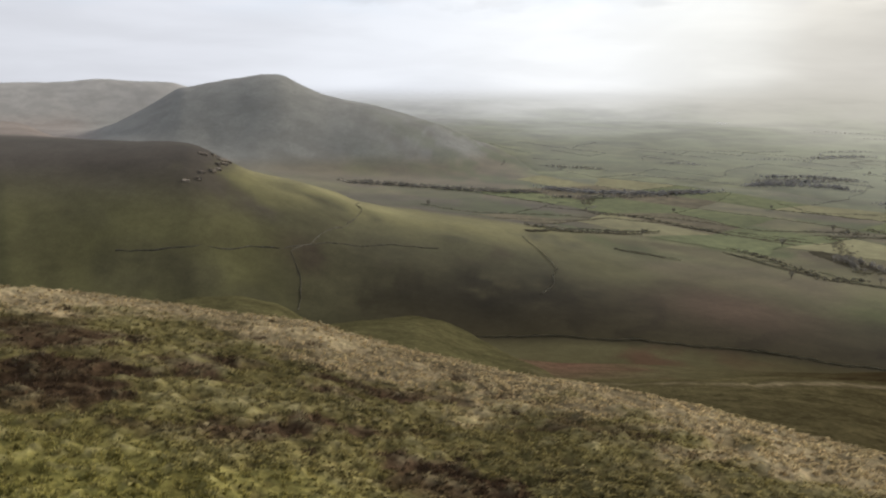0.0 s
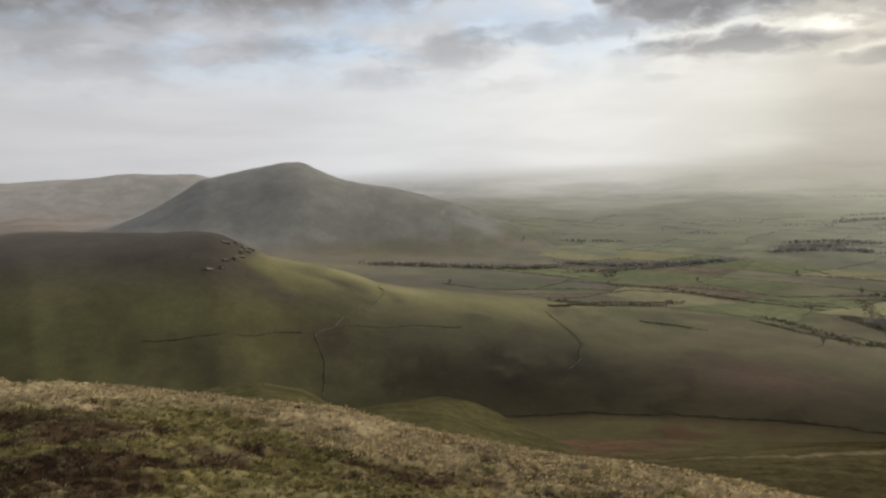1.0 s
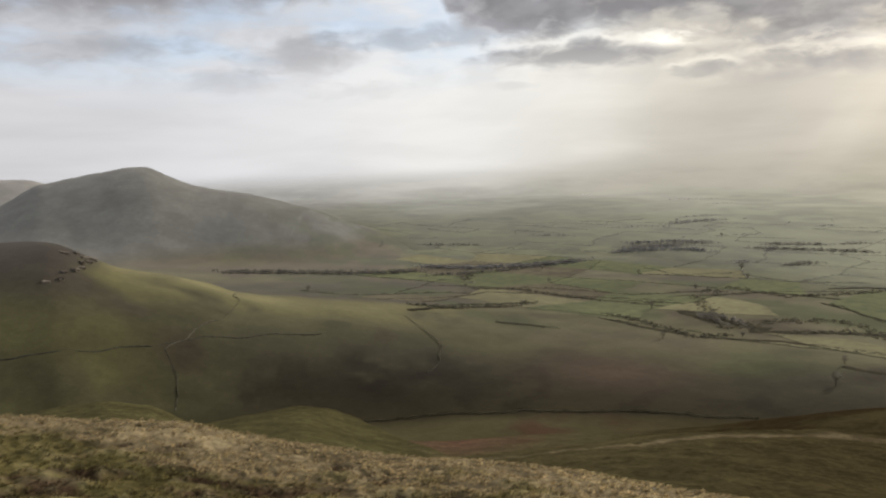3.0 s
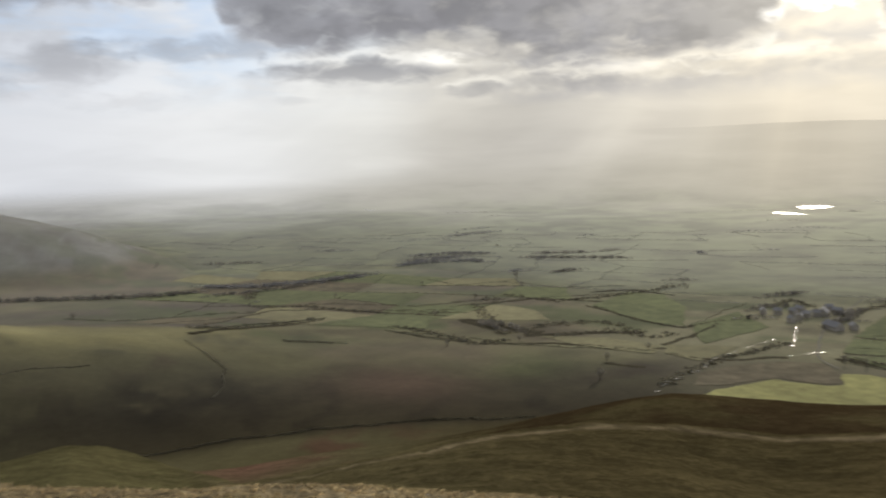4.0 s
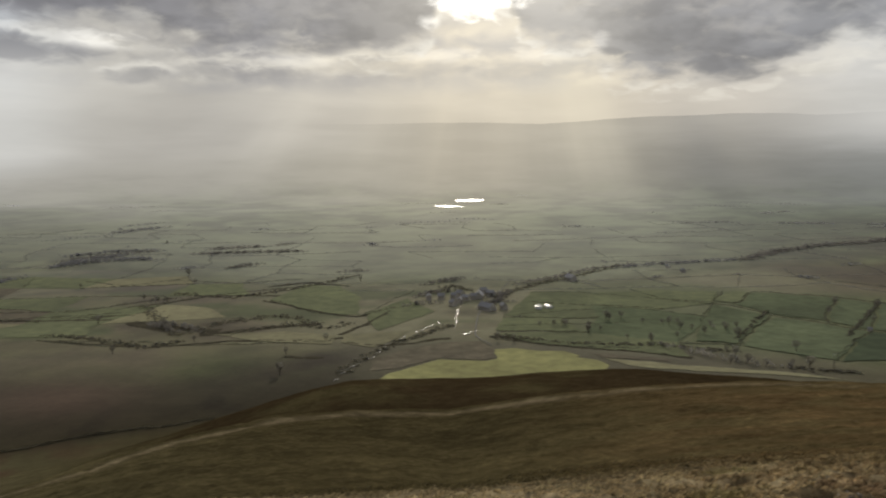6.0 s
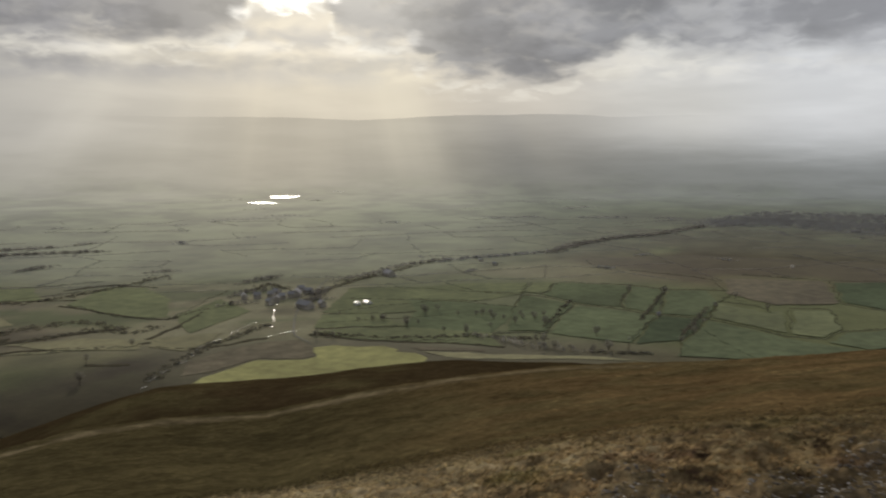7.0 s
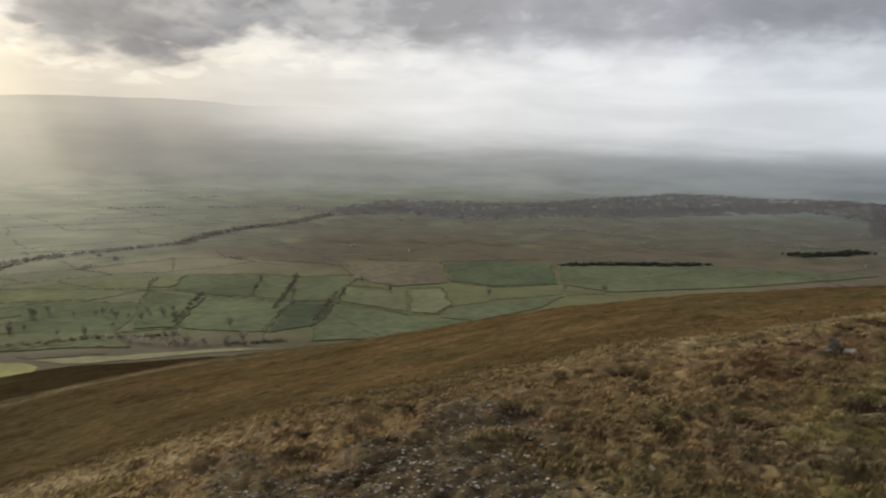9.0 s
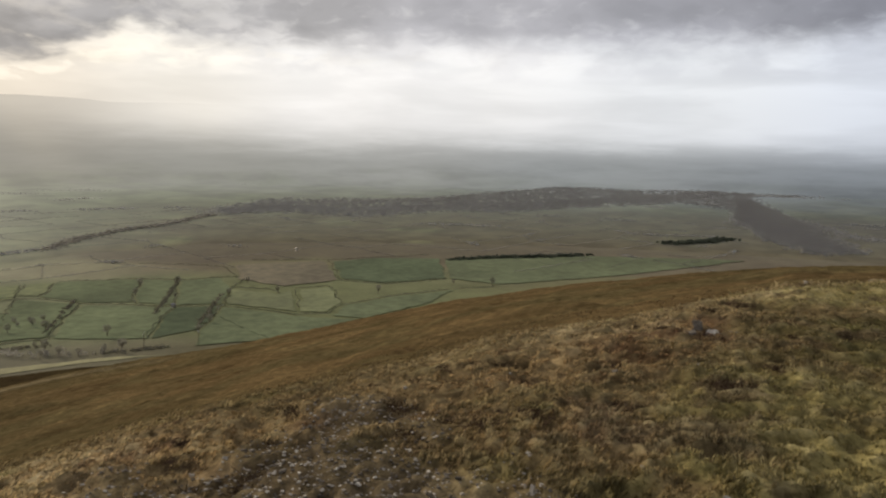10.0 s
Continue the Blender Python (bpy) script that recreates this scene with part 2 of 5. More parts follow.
# open sky between the clouds, bluest away from the sun
open_sky = g.math("MULTIPLY", g.ramp(g.math("ADD", g.math("MULTIPLY", lump, 0.6), g.math("MULTIPLY", veils, 0.4)), 0.42, 0.54, 1.0, 0.15), g.math("MULTIPLY", g.ramp(el, 3.0, 8.0, 0.0, 0.9), g.ramp(az, 4.0, 26.0, 1.0, 0.1)))
sky = g.mix(open_sky, bright, g.mix(0.35, (0.56, 0.65, 0.80), base))
tint = bearing(g, way, [(-45, (0.185, 0.18, 0.18)), (-10, (0.22, 0.215, 0.225)), (8, (0.235, 0.235, 0.25)), (20, (0.24, 0.235, 0.245)), (34, (0.25, 0.24, 0.238)), (48, (0.41, 0.38, 0.335)), (56, (0.41, 0.385, 0.345)),
                        (63, (0.28, 0.27, 0.262)), (74, (0.265, 0.262, 0.265)), (84, (0.30, 0.298, 0.305)), (97, (0.33, 0.333, 0.357)), (112, (0.26, 0.268, 0.30)), (125, (0.19, 0.20, 0.235)), (170, (0.3, 0.3, 0.33))])
# soft heaps of lower cloud, with lit tops towards the sun
heap_at = g.put("ShaderNodeCombineXYZ", i0=g.math("MULTIPLY", az, 0.30), i1=g.math("MULTIPLY", el, 0.62), i2=8.1).outputs[0]
heap = g.noise(heap_at, 0.75, 4.0, 0.5, 0.25)
zone = g.math("MULTIPLY", g.math("MULTIPLY", g.ramp(el, 4.3, 5.8), g.ramp(el, 8.5, 11.0, 1.0, 0.0)), g.math("ADD", 0.35, g.math("MULTIPLY", 0.65, g.math("MULTIPLY", g.ramp(az, 24.0, 32.0), g.ramp(az, 56.0, 62.0, 1.0, 0.0)))))
lit = g.math("MULTIPLY", g.math("MULTIPLY", g.ramp(heap, 0.34, 0.47, 1.0, 0.0), zone), g.ramp(sunward, 0.05, 0.45, 0.08, 0.55))
sky = g.mix(g.math("MULTIPLY", g.ramp(heap, 0.42, 0.62), g.math("MULTIPLY", zone, 0.8)), sky, g.scale(tint, 1.4))
sky = g.mix(lit, sky, g.scale(beam_colour(g, way), 1.12))
# the dark deck: height of its lower edge round the compass, in degrees
DECK_EDGE = [(-45, 8.6), (-31, 8.9), (-17, 9.8), (-5, 10.6), (4, 12.3), (7.6, 12), (8.7, 8.9), (10, 8.5), (15, 8.7), (20, 8.9), (23, 9.3), (26, 9.0), (28, 8.5), (32, 8.1), (37, 8.1),
             (43, 7.9), (45.5, 8.7), (47, 11.6), (51, 11.8), (52.5, 8.8), (55, 8.2), (57.5, 8.7), (58.6, 6.4), (60, 5.7), (65, 5.5), (69, 5.9), (72, 7.2), (77, 7.5), (81, 7.2), (100, 7.2), (112, 7.0), (125, 7.4)]
hem_at = g.math("MULTIPLY", g.put("ShaderNodeSeparateColor", i0=curve(g, az, -60.0, 180.0, [(a, e / 20) for a, e in DECK_EDGE])).outputs[0], 20.0)
calm = g.ramp(az, 74.0, 92.0)
gentle = g.math("MAXIMUM", calm, g.ramp(az, -12.0, 4.0, 1.0, 0.0))
rag = g.math("ADD", el, g.math("MULTIPLY", g.math("SUBTRACT", g.math("ADD", g.math("MULTIPLY", small, 0.55), g.math("MULTIPLY", wisp, 0.45)), 0.5), g.math("SUBTRACT", 5.0, g.math("MULTIPLY", gentle, 2.6))))
above = g.math("SUBTRACT", rag, hem_at)
deck = g.math("ADD", g.math("MULTIPLY", g.ramp(above, -0.7, 1.1), g.math("SUBTRACT", 1.0, gentle)), g.math("MULTIPLY", g.ramp(above, -1.4, 1.7), gentle))
deck = g.math("MULTIPLY", deck, g.ramp(g.math("ADD", g.math("MULTIPLY", wisp, 0.5), g.math("MULTIPLY", big, 0.5)), 0.36, 0.54, 0.70, 0.97))
lining = g.math("MULTIPLY", g.ramp(g.math("ABSOLUTE", g.math("ADD", above, 0.7)), 0.0, 1.1, 1.0, 0.0), g.math("MULTIPLY", sunward, g.ramp(wisp, 0.42, 0.6)))
sky = g.mix(g.math("MULTIPLY", lining, 0.7), sky, (1.0, 0.94, 0.80))
billow = g.noise(plane, 2.6, 4.0, 0.5, 0.2)
sky = g.mix(deck, sky, g.scale(tint, g.math("MULTIPLY", g.ramp(big, 0.35, 0.65, 1.2, 0.88), g.math("ADD", g.math("MULTIPLY", g.ramp(billow, 0.34, 0.66, -0.10, 0.15), g.math("SUBTRACT", 1.0, g.math("MULTIPLY", gentle, 0.6))), 1.0))))
# stray clouds under the deck: bearing, height, half width, half height, thickness
for a, e, wide, tall, thick in ((18.0, 7.2, 6.0, 0.85, 0.85), (25.7, 5.85, 1.6, 0.5, 0.6), (12.6, 5.3, 1.4, 0.3, 0.3), (-14.0, 8.0, 4.0, 1.0, 0.42), (-2.0, 7.6, 3.6, 1.2, 0.42), (-7.4, 5.7, 3.2, 0.7, 0.3),
                                (1.5, 5.1, 3.6, 0.7, 0.3), (6.0, 8.6, 4.2, 0.8, 0.42), (-26.0, 6.6, 7.0, 1.4, 0.25), (-30.0, 8.4, 5.0, 0.9, 0.2), (33.5, 6.2, 4.0, 0.6, 0.4), (43.0, 6.5, 4.5, 0.8, 0.35), (53.0, 6.4, 3.6, 0.7, 0.35)):
    off = g.math("SUBTRACT", el, e)
    away = g.vec("LENGTH", g.put("ShaderNodeCombineXYZ", i0=g.math("DIVIDE", g.math("SUBTRACT", az, a), wide), i1=g.math("DIVIDE", off, tall)).outputs[0])
    away = g.math("ADD", away, g.math("MULTIPLY", g.math("SUBTRACT", g.math("ADD", g.math("MULTIPLY", small, 0.5), g.math("MULTIPLY", wisp, 0.5)), 0.5), 4.2))
    rim = g.math("MULTIPLY", g.math("MULTIPLY", g.ramp(g.math("ABSOLUTE", g.math("SUBTRACT", away, 1.3)), 0.0, 0.7, 1.0, 0.0), g.ramp(off, 0.0, tall)), g.ramp(sunward, 0.02, 0.4, 0.1, 0.8))
    sky = g.mix(g.math("MULTIPLY", rim, thick), sky, g.scale(beam_colour(g, way), 1.15))
    sky = g.mix(g.ramp(away, 0.15, 1.45, thick, 0.0), sky, tint)
# beams, and the gaps through which the light breaks
sky = g.mix(g.math("MULTIPLY", shafts(g, way), 0.62), sky, beam_colour(g, way))
for a, e, wide, tall, power in ((49.4, 11.2, 2.6, 1.0, 1.5), (45.9, 9.9, 0.7, 0.45, 0.5), (57.9, 8.3, 0.7, 0.7, 0.2), (54.0, 7.4, 2.2, 0.45, 0.14), (46.5, 7.5, 2.6, 0.45, 0.16), (36.5, 7.1, 2.2, 0.45, 0.14), (23.5, 7.9, 2.4, 0.4, 0.25)):
    away = g.vec("LENGTH", g.put("ShaderNodeCombineXYZ", i0=g.math("DIVIDE", g.math("SUBTRACT", az, a), wide), i1=g.math("DIVIDE", g.math("SUBTRACT", el, e), tall)).outputs[0])
    away = g.math("ADD", away, g.math("MULTIPLY", g.math("SUBTRACT", wisp, 0.5), 3.0))
    sky = g.vec("ADD", sky, g.scale((1.0, 0.95, 0.84), g.ramp(away, 0.2, 1.5, power, 0.0)))
sky = g.vec("ADD", sky, g.scale((1.0, 0.93, 0.80), g.math("MULTIPLY", glow(g, way, 60.0), 0.5)))
sky = g.mix(g.ramp(el, -3.0, -0.5, 1.0, 0.0), sky, (0.12, 0.12, 0.11))
out = g.put("ShaderNodeOutputWorld", i0=g.put("ShaderNodeBackground", i0=sky, i1=1.0).outputs[0])

# ---- materials ----
def shader(name, rough=0.9, sheen=0.0, spec=0.3):
    m = bpy.data.materials.new(name)
    m.use_nodes = True
    g = Graph(m.node_tree)
    b = m.node_tree.nodes["Principled BSDF"]
    b.inputs["Roughness"].default_value = rough
    b.inputs["Sheen Weight"].default_value = sheen
    b.inputs["Sheen Roughness"].default_value = 0.6
    b.inputs["Specular IOR Level"].default_value = spec
    return m, g, b


def bump(g, b, value, depth, strength=1.0):
    n = g.tree.nodes.new("ShaderNodeBump")
    n.inputs["Distance"].default_value = depth
    if isinstance(strength, bpy.types.NodeSocket):
        g.tree.links.new(strength, n.inputs["Strength"])
    else:
        n.inputs["Strength"].default_value = strength
    g.tree.links.new(value, n.inputs["Height"])
    g.tree.links.new(n.outputs[0], b.inputs["Normal"])


def land():
    """Turf, heather and pasture: the kind of plant cover is kept on the mesh, the grain comes from noise at several sizes."""
    m, g, b = shader("land", 1.0, 0.0, 0.0)
    at = g.tree.nodes.new("ShaderNodeNewGeometry").outputs["Position"]
    kind = g.tree.nodes.new("ShaderNodeAttribute")
    kind.attribute_name = "cover"
    fine, tuft, patch, wide = g.noise(at, 9.0, 6, 0.7), g.noise(at, 1.6, 5, 0.65), g.noise(at, 0.11, 6, 0.65), g.noise(at, 0.013, 6, 0.6)
    f = g.math("MULTIPLY", g.ramp(fine, 0.25, 0.75, 0.5, 1.5), g.ramp(tuft, 0.3, 0.7, 0.6, 1.35))
    f = g.math("MULTIPLY", f, g.ramp(g.noise(at, 0.45, 5, 0.7), 0.3, 0.7, 0.55, 1.45))
    coarse = g.tree.nodes.new("ShaderNodeAttribute")
    coarse.attribute_name = "grain"
    f = g.math("ADD", 1.0, g.math("MULTIPLY", g.math("SUBTRACT", f, 1.0), coarse.outputs["Fac"]))
    f = g.math("MULTIPLY", f, g.math("MULTIPLY", g.math("ADD", 1.0, g.math("MULTIPLY", g.ramp(patch, 0.3, 0.7, -0.25, 0.25), g.ramp(coarse.outputs["Fac"], 0.2, 0.6, 0.3, 1.0))), g.ramp(wide, 0.32, 0.68, 0.86, 1.14)))
    col = g.scale(kind.outputs["Color"], f)
    g.tree.links.new(col, b.inputs["Base Color"])
    g.tree.links.new(kind.outputs["Alpha"], b.inputs["Sheen Weight"])
    bump(g, b, g.math("ADD", g.math("MULTIPLY", fine, 0.05), g.math("ADD", g.math("MULTIPLY", tuft, 0.25), g.math("MULTIPLY", patch, 0.35))), 1.0, g.math("MULTIPLY", coarse.outputs["Fac"], 0.6))
    return m


LAND = land()


def distance_haze():
    """The far plain and hills, with miles of bright rain haze painted into emission."""
    m, g, b = shader("distant_haze", 1.0, 0.2, 0.0)
    at = g.tree.nodes.new("ShaderNodeNewGeometry").outputs["Position"]
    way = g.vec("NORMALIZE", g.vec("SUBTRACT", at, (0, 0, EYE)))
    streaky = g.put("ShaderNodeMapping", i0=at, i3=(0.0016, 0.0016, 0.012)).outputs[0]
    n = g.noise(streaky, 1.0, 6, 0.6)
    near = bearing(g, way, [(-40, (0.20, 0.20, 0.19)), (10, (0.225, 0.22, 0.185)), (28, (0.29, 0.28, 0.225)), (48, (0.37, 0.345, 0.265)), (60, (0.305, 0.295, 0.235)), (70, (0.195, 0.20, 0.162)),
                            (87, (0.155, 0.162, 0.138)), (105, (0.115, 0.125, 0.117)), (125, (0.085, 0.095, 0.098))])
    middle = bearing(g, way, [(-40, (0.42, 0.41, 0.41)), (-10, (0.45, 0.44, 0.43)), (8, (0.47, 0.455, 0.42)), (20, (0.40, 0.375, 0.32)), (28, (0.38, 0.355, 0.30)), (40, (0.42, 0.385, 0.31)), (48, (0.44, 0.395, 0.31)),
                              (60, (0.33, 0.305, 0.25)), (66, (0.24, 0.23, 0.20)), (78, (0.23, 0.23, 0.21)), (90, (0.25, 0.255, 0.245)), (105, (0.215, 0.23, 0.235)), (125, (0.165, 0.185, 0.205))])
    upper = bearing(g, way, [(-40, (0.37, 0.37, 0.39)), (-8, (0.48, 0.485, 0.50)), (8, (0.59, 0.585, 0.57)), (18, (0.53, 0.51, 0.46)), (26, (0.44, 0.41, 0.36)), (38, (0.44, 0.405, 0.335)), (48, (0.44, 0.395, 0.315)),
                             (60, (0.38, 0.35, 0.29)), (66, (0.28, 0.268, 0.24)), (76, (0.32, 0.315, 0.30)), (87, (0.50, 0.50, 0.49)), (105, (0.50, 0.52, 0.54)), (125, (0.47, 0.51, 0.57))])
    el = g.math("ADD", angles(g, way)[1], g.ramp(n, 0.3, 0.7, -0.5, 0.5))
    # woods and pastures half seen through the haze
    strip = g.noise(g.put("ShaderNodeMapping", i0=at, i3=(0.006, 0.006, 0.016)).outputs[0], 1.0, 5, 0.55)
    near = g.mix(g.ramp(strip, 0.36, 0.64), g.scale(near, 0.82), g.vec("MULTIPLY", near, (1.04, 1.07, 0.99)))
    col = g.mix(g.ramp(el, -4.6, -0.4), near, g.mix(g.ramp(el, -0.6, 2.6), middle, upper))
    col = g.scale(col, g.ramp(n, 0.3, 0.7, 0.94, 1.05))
    # sunbeams painted over the far ground as part of its emission
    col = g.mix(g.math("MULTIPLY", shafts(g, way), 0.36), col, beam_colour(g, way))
    kind = g.tree.nodes.new("ShaderNodeAttribute")
    kind.attribute_name = "cover"
    g.tree.links.new(g.scale(kind.outputs["Color"], g.ramp(g.noise(at, 0.013, 6, 0.6), 0.32, 0.68, 0.75, 1.25)), b.inputs["Base Color"])
    wet = g.tree.nodes.new("ShaderNodeAttribute")
    wet.attribute_name = "wet"
    g.tree.links.new(wet.outputs["Fac"], b.inputs["Sheen Weight"])
    # the haze is this emission, mixed in by distance
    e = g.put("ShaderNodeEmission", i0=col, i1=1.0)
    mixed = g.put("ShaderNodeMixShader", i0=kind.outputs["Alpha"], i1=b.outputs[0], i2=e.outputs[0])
    veil = g.tree.nodes.new("ShaderNodeAttribute")
    veil.attribute_name = "veil"
    mixed = g.put("ShaderNodeMixShader", i0=veil.outputs["Fac"], i1=mixed.outputs[0], i2=g.put("ShaderNodeBsdfTransparent").outputs[0])
    g.tree.links.new(mixed.outputs[0], g.tree.nodes["Material Output"].inputs[0])
    return m


HAZE = distance_haze()


def plain_matter(name, colour, rough=0.9, sheen=0.0, spread=0.3, size=0.2, depth=0.3, spec=0.0, through_light=0.0, gaps=0.0):
    """A rough surface with two sizes of mottling and a tone of its own for each object."""
    m, g, b = shader(name, rough, sheen, spec)
    at = g.tree.nodes.new("ShaderNodeNewGeometry").outputs["Position"]
    own = g.tree.nodes.new("ShaderNodeObjectInfo").outputs["Random"]
    big, small = g.noise(at, size * 0.12, 5, 0.6), g.noise(at, size, 6, 0.65)
    f = g.math("MULTIPLY", g.ramp(big, 0.3, 0.7, 1 - spread, 1 + spread), g.ramp(small, 0.3, 0.7, 1 - spread, 1 + spread))
    f = g.math("MULTIPLY", f, g.ramp_range(own, 1 - spread * 0.5, 1 + spread * 0.5))
    g.tree.links.new(g.scale(tuple(colour), f), b.inputs["Base Color"])
    bump(g, b, small, depth, 0.6)
    if through_light:
        t = g.put("ShaderNodeBsdfTranslucent", i0=g.scale(tuple(colour), f))
        mixed = g.put("ShaderNodeMixShader", i0=through_light, i1=b.outputs[0], i2=t.outputs[0])
        if gaps:
            # leafless twigs let part of the view through
            mixed = g.put("ShaderNodeMixShader", i0=gaps, i1=mixed.outputs[0], i2=g.put("ShaderNodeBsdfTransparent").outputs[0])
        g.tree.links.new(mixed.outputs[0], g.tree.nodes["Material Output"].inputs[0])
    return m


FIELDS = {
    # sunlight on the field by the village is put into the crop colour
    "crop": plain_matter("sunlit_crop", (0.36, 0.35, 0.135), sheen=0.1, spread=0.2, size=0.05),
    "straw": plain_matter("bleached_pasture", (0.30, 0.28, 0.145), sheen=0.12, spread=0.18, size=0.05),
    "grass": plain_matter("pasture", (0.195, 0.215, 0.098), sheen=0.1, spread=0.2, size=0.05),
    "lush": plain_matter("lush_pasture", (0.160, 0.190, 0.098), sheen=0.06, spread=0.2, size=0.05),
    "dark": plain_matter("damp_pasture", (0.112, 0.142, 0.076), sheen=0.05, spread=0.2, size=0.05),
    "brown": plain_matter("rough_grazing", (0.190, 0.165, 0.105), sheen=0.08, spread=0.25, size=0.05),
}
RUSH = plain_matter("wet_rushes", (0.075, 0.066, 0.038), sheen=0.05, spread=0.3, size=0.4)
CRAG = plain_matter("shaded_crag", (0.24, 0.21, 0.17), spread=0.35, size=0.5, depth=0.4)
# hedge and wood colours are paled, more with distance, to imitate haze
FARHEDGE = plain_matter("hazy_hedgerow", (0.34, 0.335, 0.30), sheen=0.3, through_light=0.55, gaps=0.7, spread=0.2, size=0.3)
HEDGE = plain_matter("bare_hedge", (0.20, 0.205, 0.145), sheen=0.2, through_light=0.55, gaps=0.58, spread=0.35, size=0.8)
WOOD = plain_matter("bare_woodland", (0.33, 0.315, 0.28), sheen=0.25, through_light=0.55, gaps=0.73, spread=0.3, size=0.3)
FARWOOD = plain_matter("haze_paled_woodland", (0.37, 0.37, 0.365), sheen=0.3, through_light=0.55, gaps=0.75, spread=0.1, size=0.2)
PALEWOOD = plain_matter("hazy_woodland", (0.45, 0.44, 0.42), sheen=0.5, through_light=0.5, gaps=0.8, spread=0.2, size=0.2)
BUSH = plain_matter("bare_bushes", (0.25, 0.235, 0.17), sheen=0.2, through_light=0.55, gaps=0.5, spread=0.35, size=0.8)
CONIFER = plain_matter("conifer_plantation", (0.085, 0.10, 0.07), sheen=0.1, through_light=0.3, spread=0.3, size=0.3)
BARK = plain_matter("bark", (0.13, 0.115, 0.09), spread=0.3, size=2.0, depth=0.05)
TWIG = plain_matter("bare_twigs", (0.27, 0.26, 0.215), through_light=0.5, gaps=0.3, spread=0.35, size=1.0)
# dark colour of the shadow line built along the fell foot
FOOTSHADE = plain_matter("foot_shadow", (0.11, 0.10, 0.066), through_light=0.4, spread=0.35, size=0.5, gaps=0.35)
DRYSTONE = plain_matter("drystone", (0.14, 0.13, 0.10), spread=0.35, size=1.5)
SLATE = plain_matter("wet_slate", (0.33, 0.33, 0.335), rough=0.55, spread=0.15, size=1.0, depth=0.002, spec=0.3)
RENDER = plain_matter("limewashed_wall", (0.82, 0.81, 0.78), spread=0.1, size=0.5, depth=0.02)
STONEWALL = plain_matter("sandstone_wall", (0.46, 0.43, 0.38), spread=0.2, size=1.5, depth=0.03)
TARMAC = plain_matter("wet_lane", (0.17, 0.163, 0.148), rough=0.8, spread=0.15, size=0.5, depth=0.01, spec=0.15)
PANE = plain_matter("dark_window", (0.03, 0.03, 0.035), rough=0.15, spread=0.1, spec=0.5)
ROCK = plain_matter("lichened_rock", (0.16, 0.142, 0.118), spread=0.4, size=14.0, depth=0.02)
PALEROCK = plain_matter("pale_stone", (0.46, 0.43, 0.375), spread=0.35, size=20.0, depth=0.01)
SHEETING = plain_matter("white_roof_sheeting", (0.92, 0.92, 0.91), rough=0.3, spread=0.04, size=0.5, depth=0.003, spec=0.8)
SHEETING.node_tree.nodes["Principled BSDF"].inputs["Metallic"].default_value = 0.6
POST = plain_matter("weathered_post", (0.14, 0.12, 0.10), spread=0.2, size=3.0, depth=0.01)


def still_water():
    m, g, b = shader("still_water", 0.35, 0.0, 0.5)
    b.inputs["Base Color"].default_value = (0.95, 0.95, 0.95, 1)
    b.inputs["Metallic"].default_value = 1.0
    return m


def beck_water():
    m, g, b = shader("broken_water", 0.22, 0.0, 0.5)
    b.inputs["Metallic"].default_value = 0.85
    at = g.tree.nodes.new("ShaderNodeNewGeometry").outputs["Position"]
    foam = g.ramp(g.noise(at, 0.07, 5, 0.6), 0.5, 0.68)
    g.tree.links.new(g.mix(foam, (0.25, 0.25, 0.24), (0.95, 0.95, 0.95)), b.inputs["Base Color"])
    bump(g, b, g.noise(at, 0.9, 4, 0.6), 0.15, 0.5)
    return m


WATER, BECK = still_water(), beck_water()


def blades():
    """Grass and heather stems, tinted like the turf they grow from."""
    m, g, b = shader("grass_blades", 0.8, 0.1, 0.2)
    kind = g.tree.nodes.new("ShaderNodeAttribute")
    kind.attribute_name = "cover"
    own = g.tree.nodes.new("ShaderNodeNewGeometry").outputs["Random Per Island"]
    col = g.scale(kind.outputs["Color"], g.ramp_range(own, 0.45, 1.7))
    g.tree.links.new(col, b.inputs["Base Color"])
    t = g.put("ShaderNodeBsdfTranslucent", i0=col)
    mixed = g.put("ShaderNodeMixShader", i0=0.5, i1=b.outputs[0], i2=t.outputs[0])
    g.tree.links.new(mixed.outputs[0], g.tree.nodes["Material Output"].inputs[0])
    return m


BLADES = blades()
HEATHER = plain_matter("heather_stems", (0.11, 0.075, 0.05), spread=0.4, size=9.0, depth=0.01)

# ---- one sheet of ground, from the summit turf to the far plain ----
def sheet(name, x, y, z, material, cover=None):
    """A mesh over a grid of plan places."""
    n, m = x.shape
    me = bpy.data.meshes.new(name)
    idx = np.arange(n * m).reshape(n, m)
    quads = np.stack([idx[:-1, :-1], idx[:-1, 1:], idx[1:, 1:], idx[1:, :-1]], -1).reshape(-1, 4)
    me.vertices.add(n * m)
    me.vertices.foreach_set("co", np.stack([x, y, z], -1).ravel().astype(np.float32))
    me.loops.add(quads.size)
    me.loops.foreach_set("vertex_index", quads.ravel())
    me.polygons.add(len(quads))
    me.polygons.foreach_set("loop_start", np.arange(len(quads)) * 4)
    me.polygons.foreach_set("use_smooth", np.ones(len(quads), bool))
    if cover is not None:
        layer = me.attributes.new("cover", "FLOAT_COLOR", "POINT")
        layer.data.foreach_set("color", cover.ravel().astype(np.float32))
        span = np.hypot(x, y)
        me.attributes.new("grain", "FLOAT", "POINT").data.foreach_set("value", (1 - 0.4 * soft(span, 11, 30) - 0.4 * soft(span, 120, 700)).ravel().astype(np.float32))
    me.update(calc_edges=True)
    me.validate()
    me.materials.append(material)
    return new(name, me)


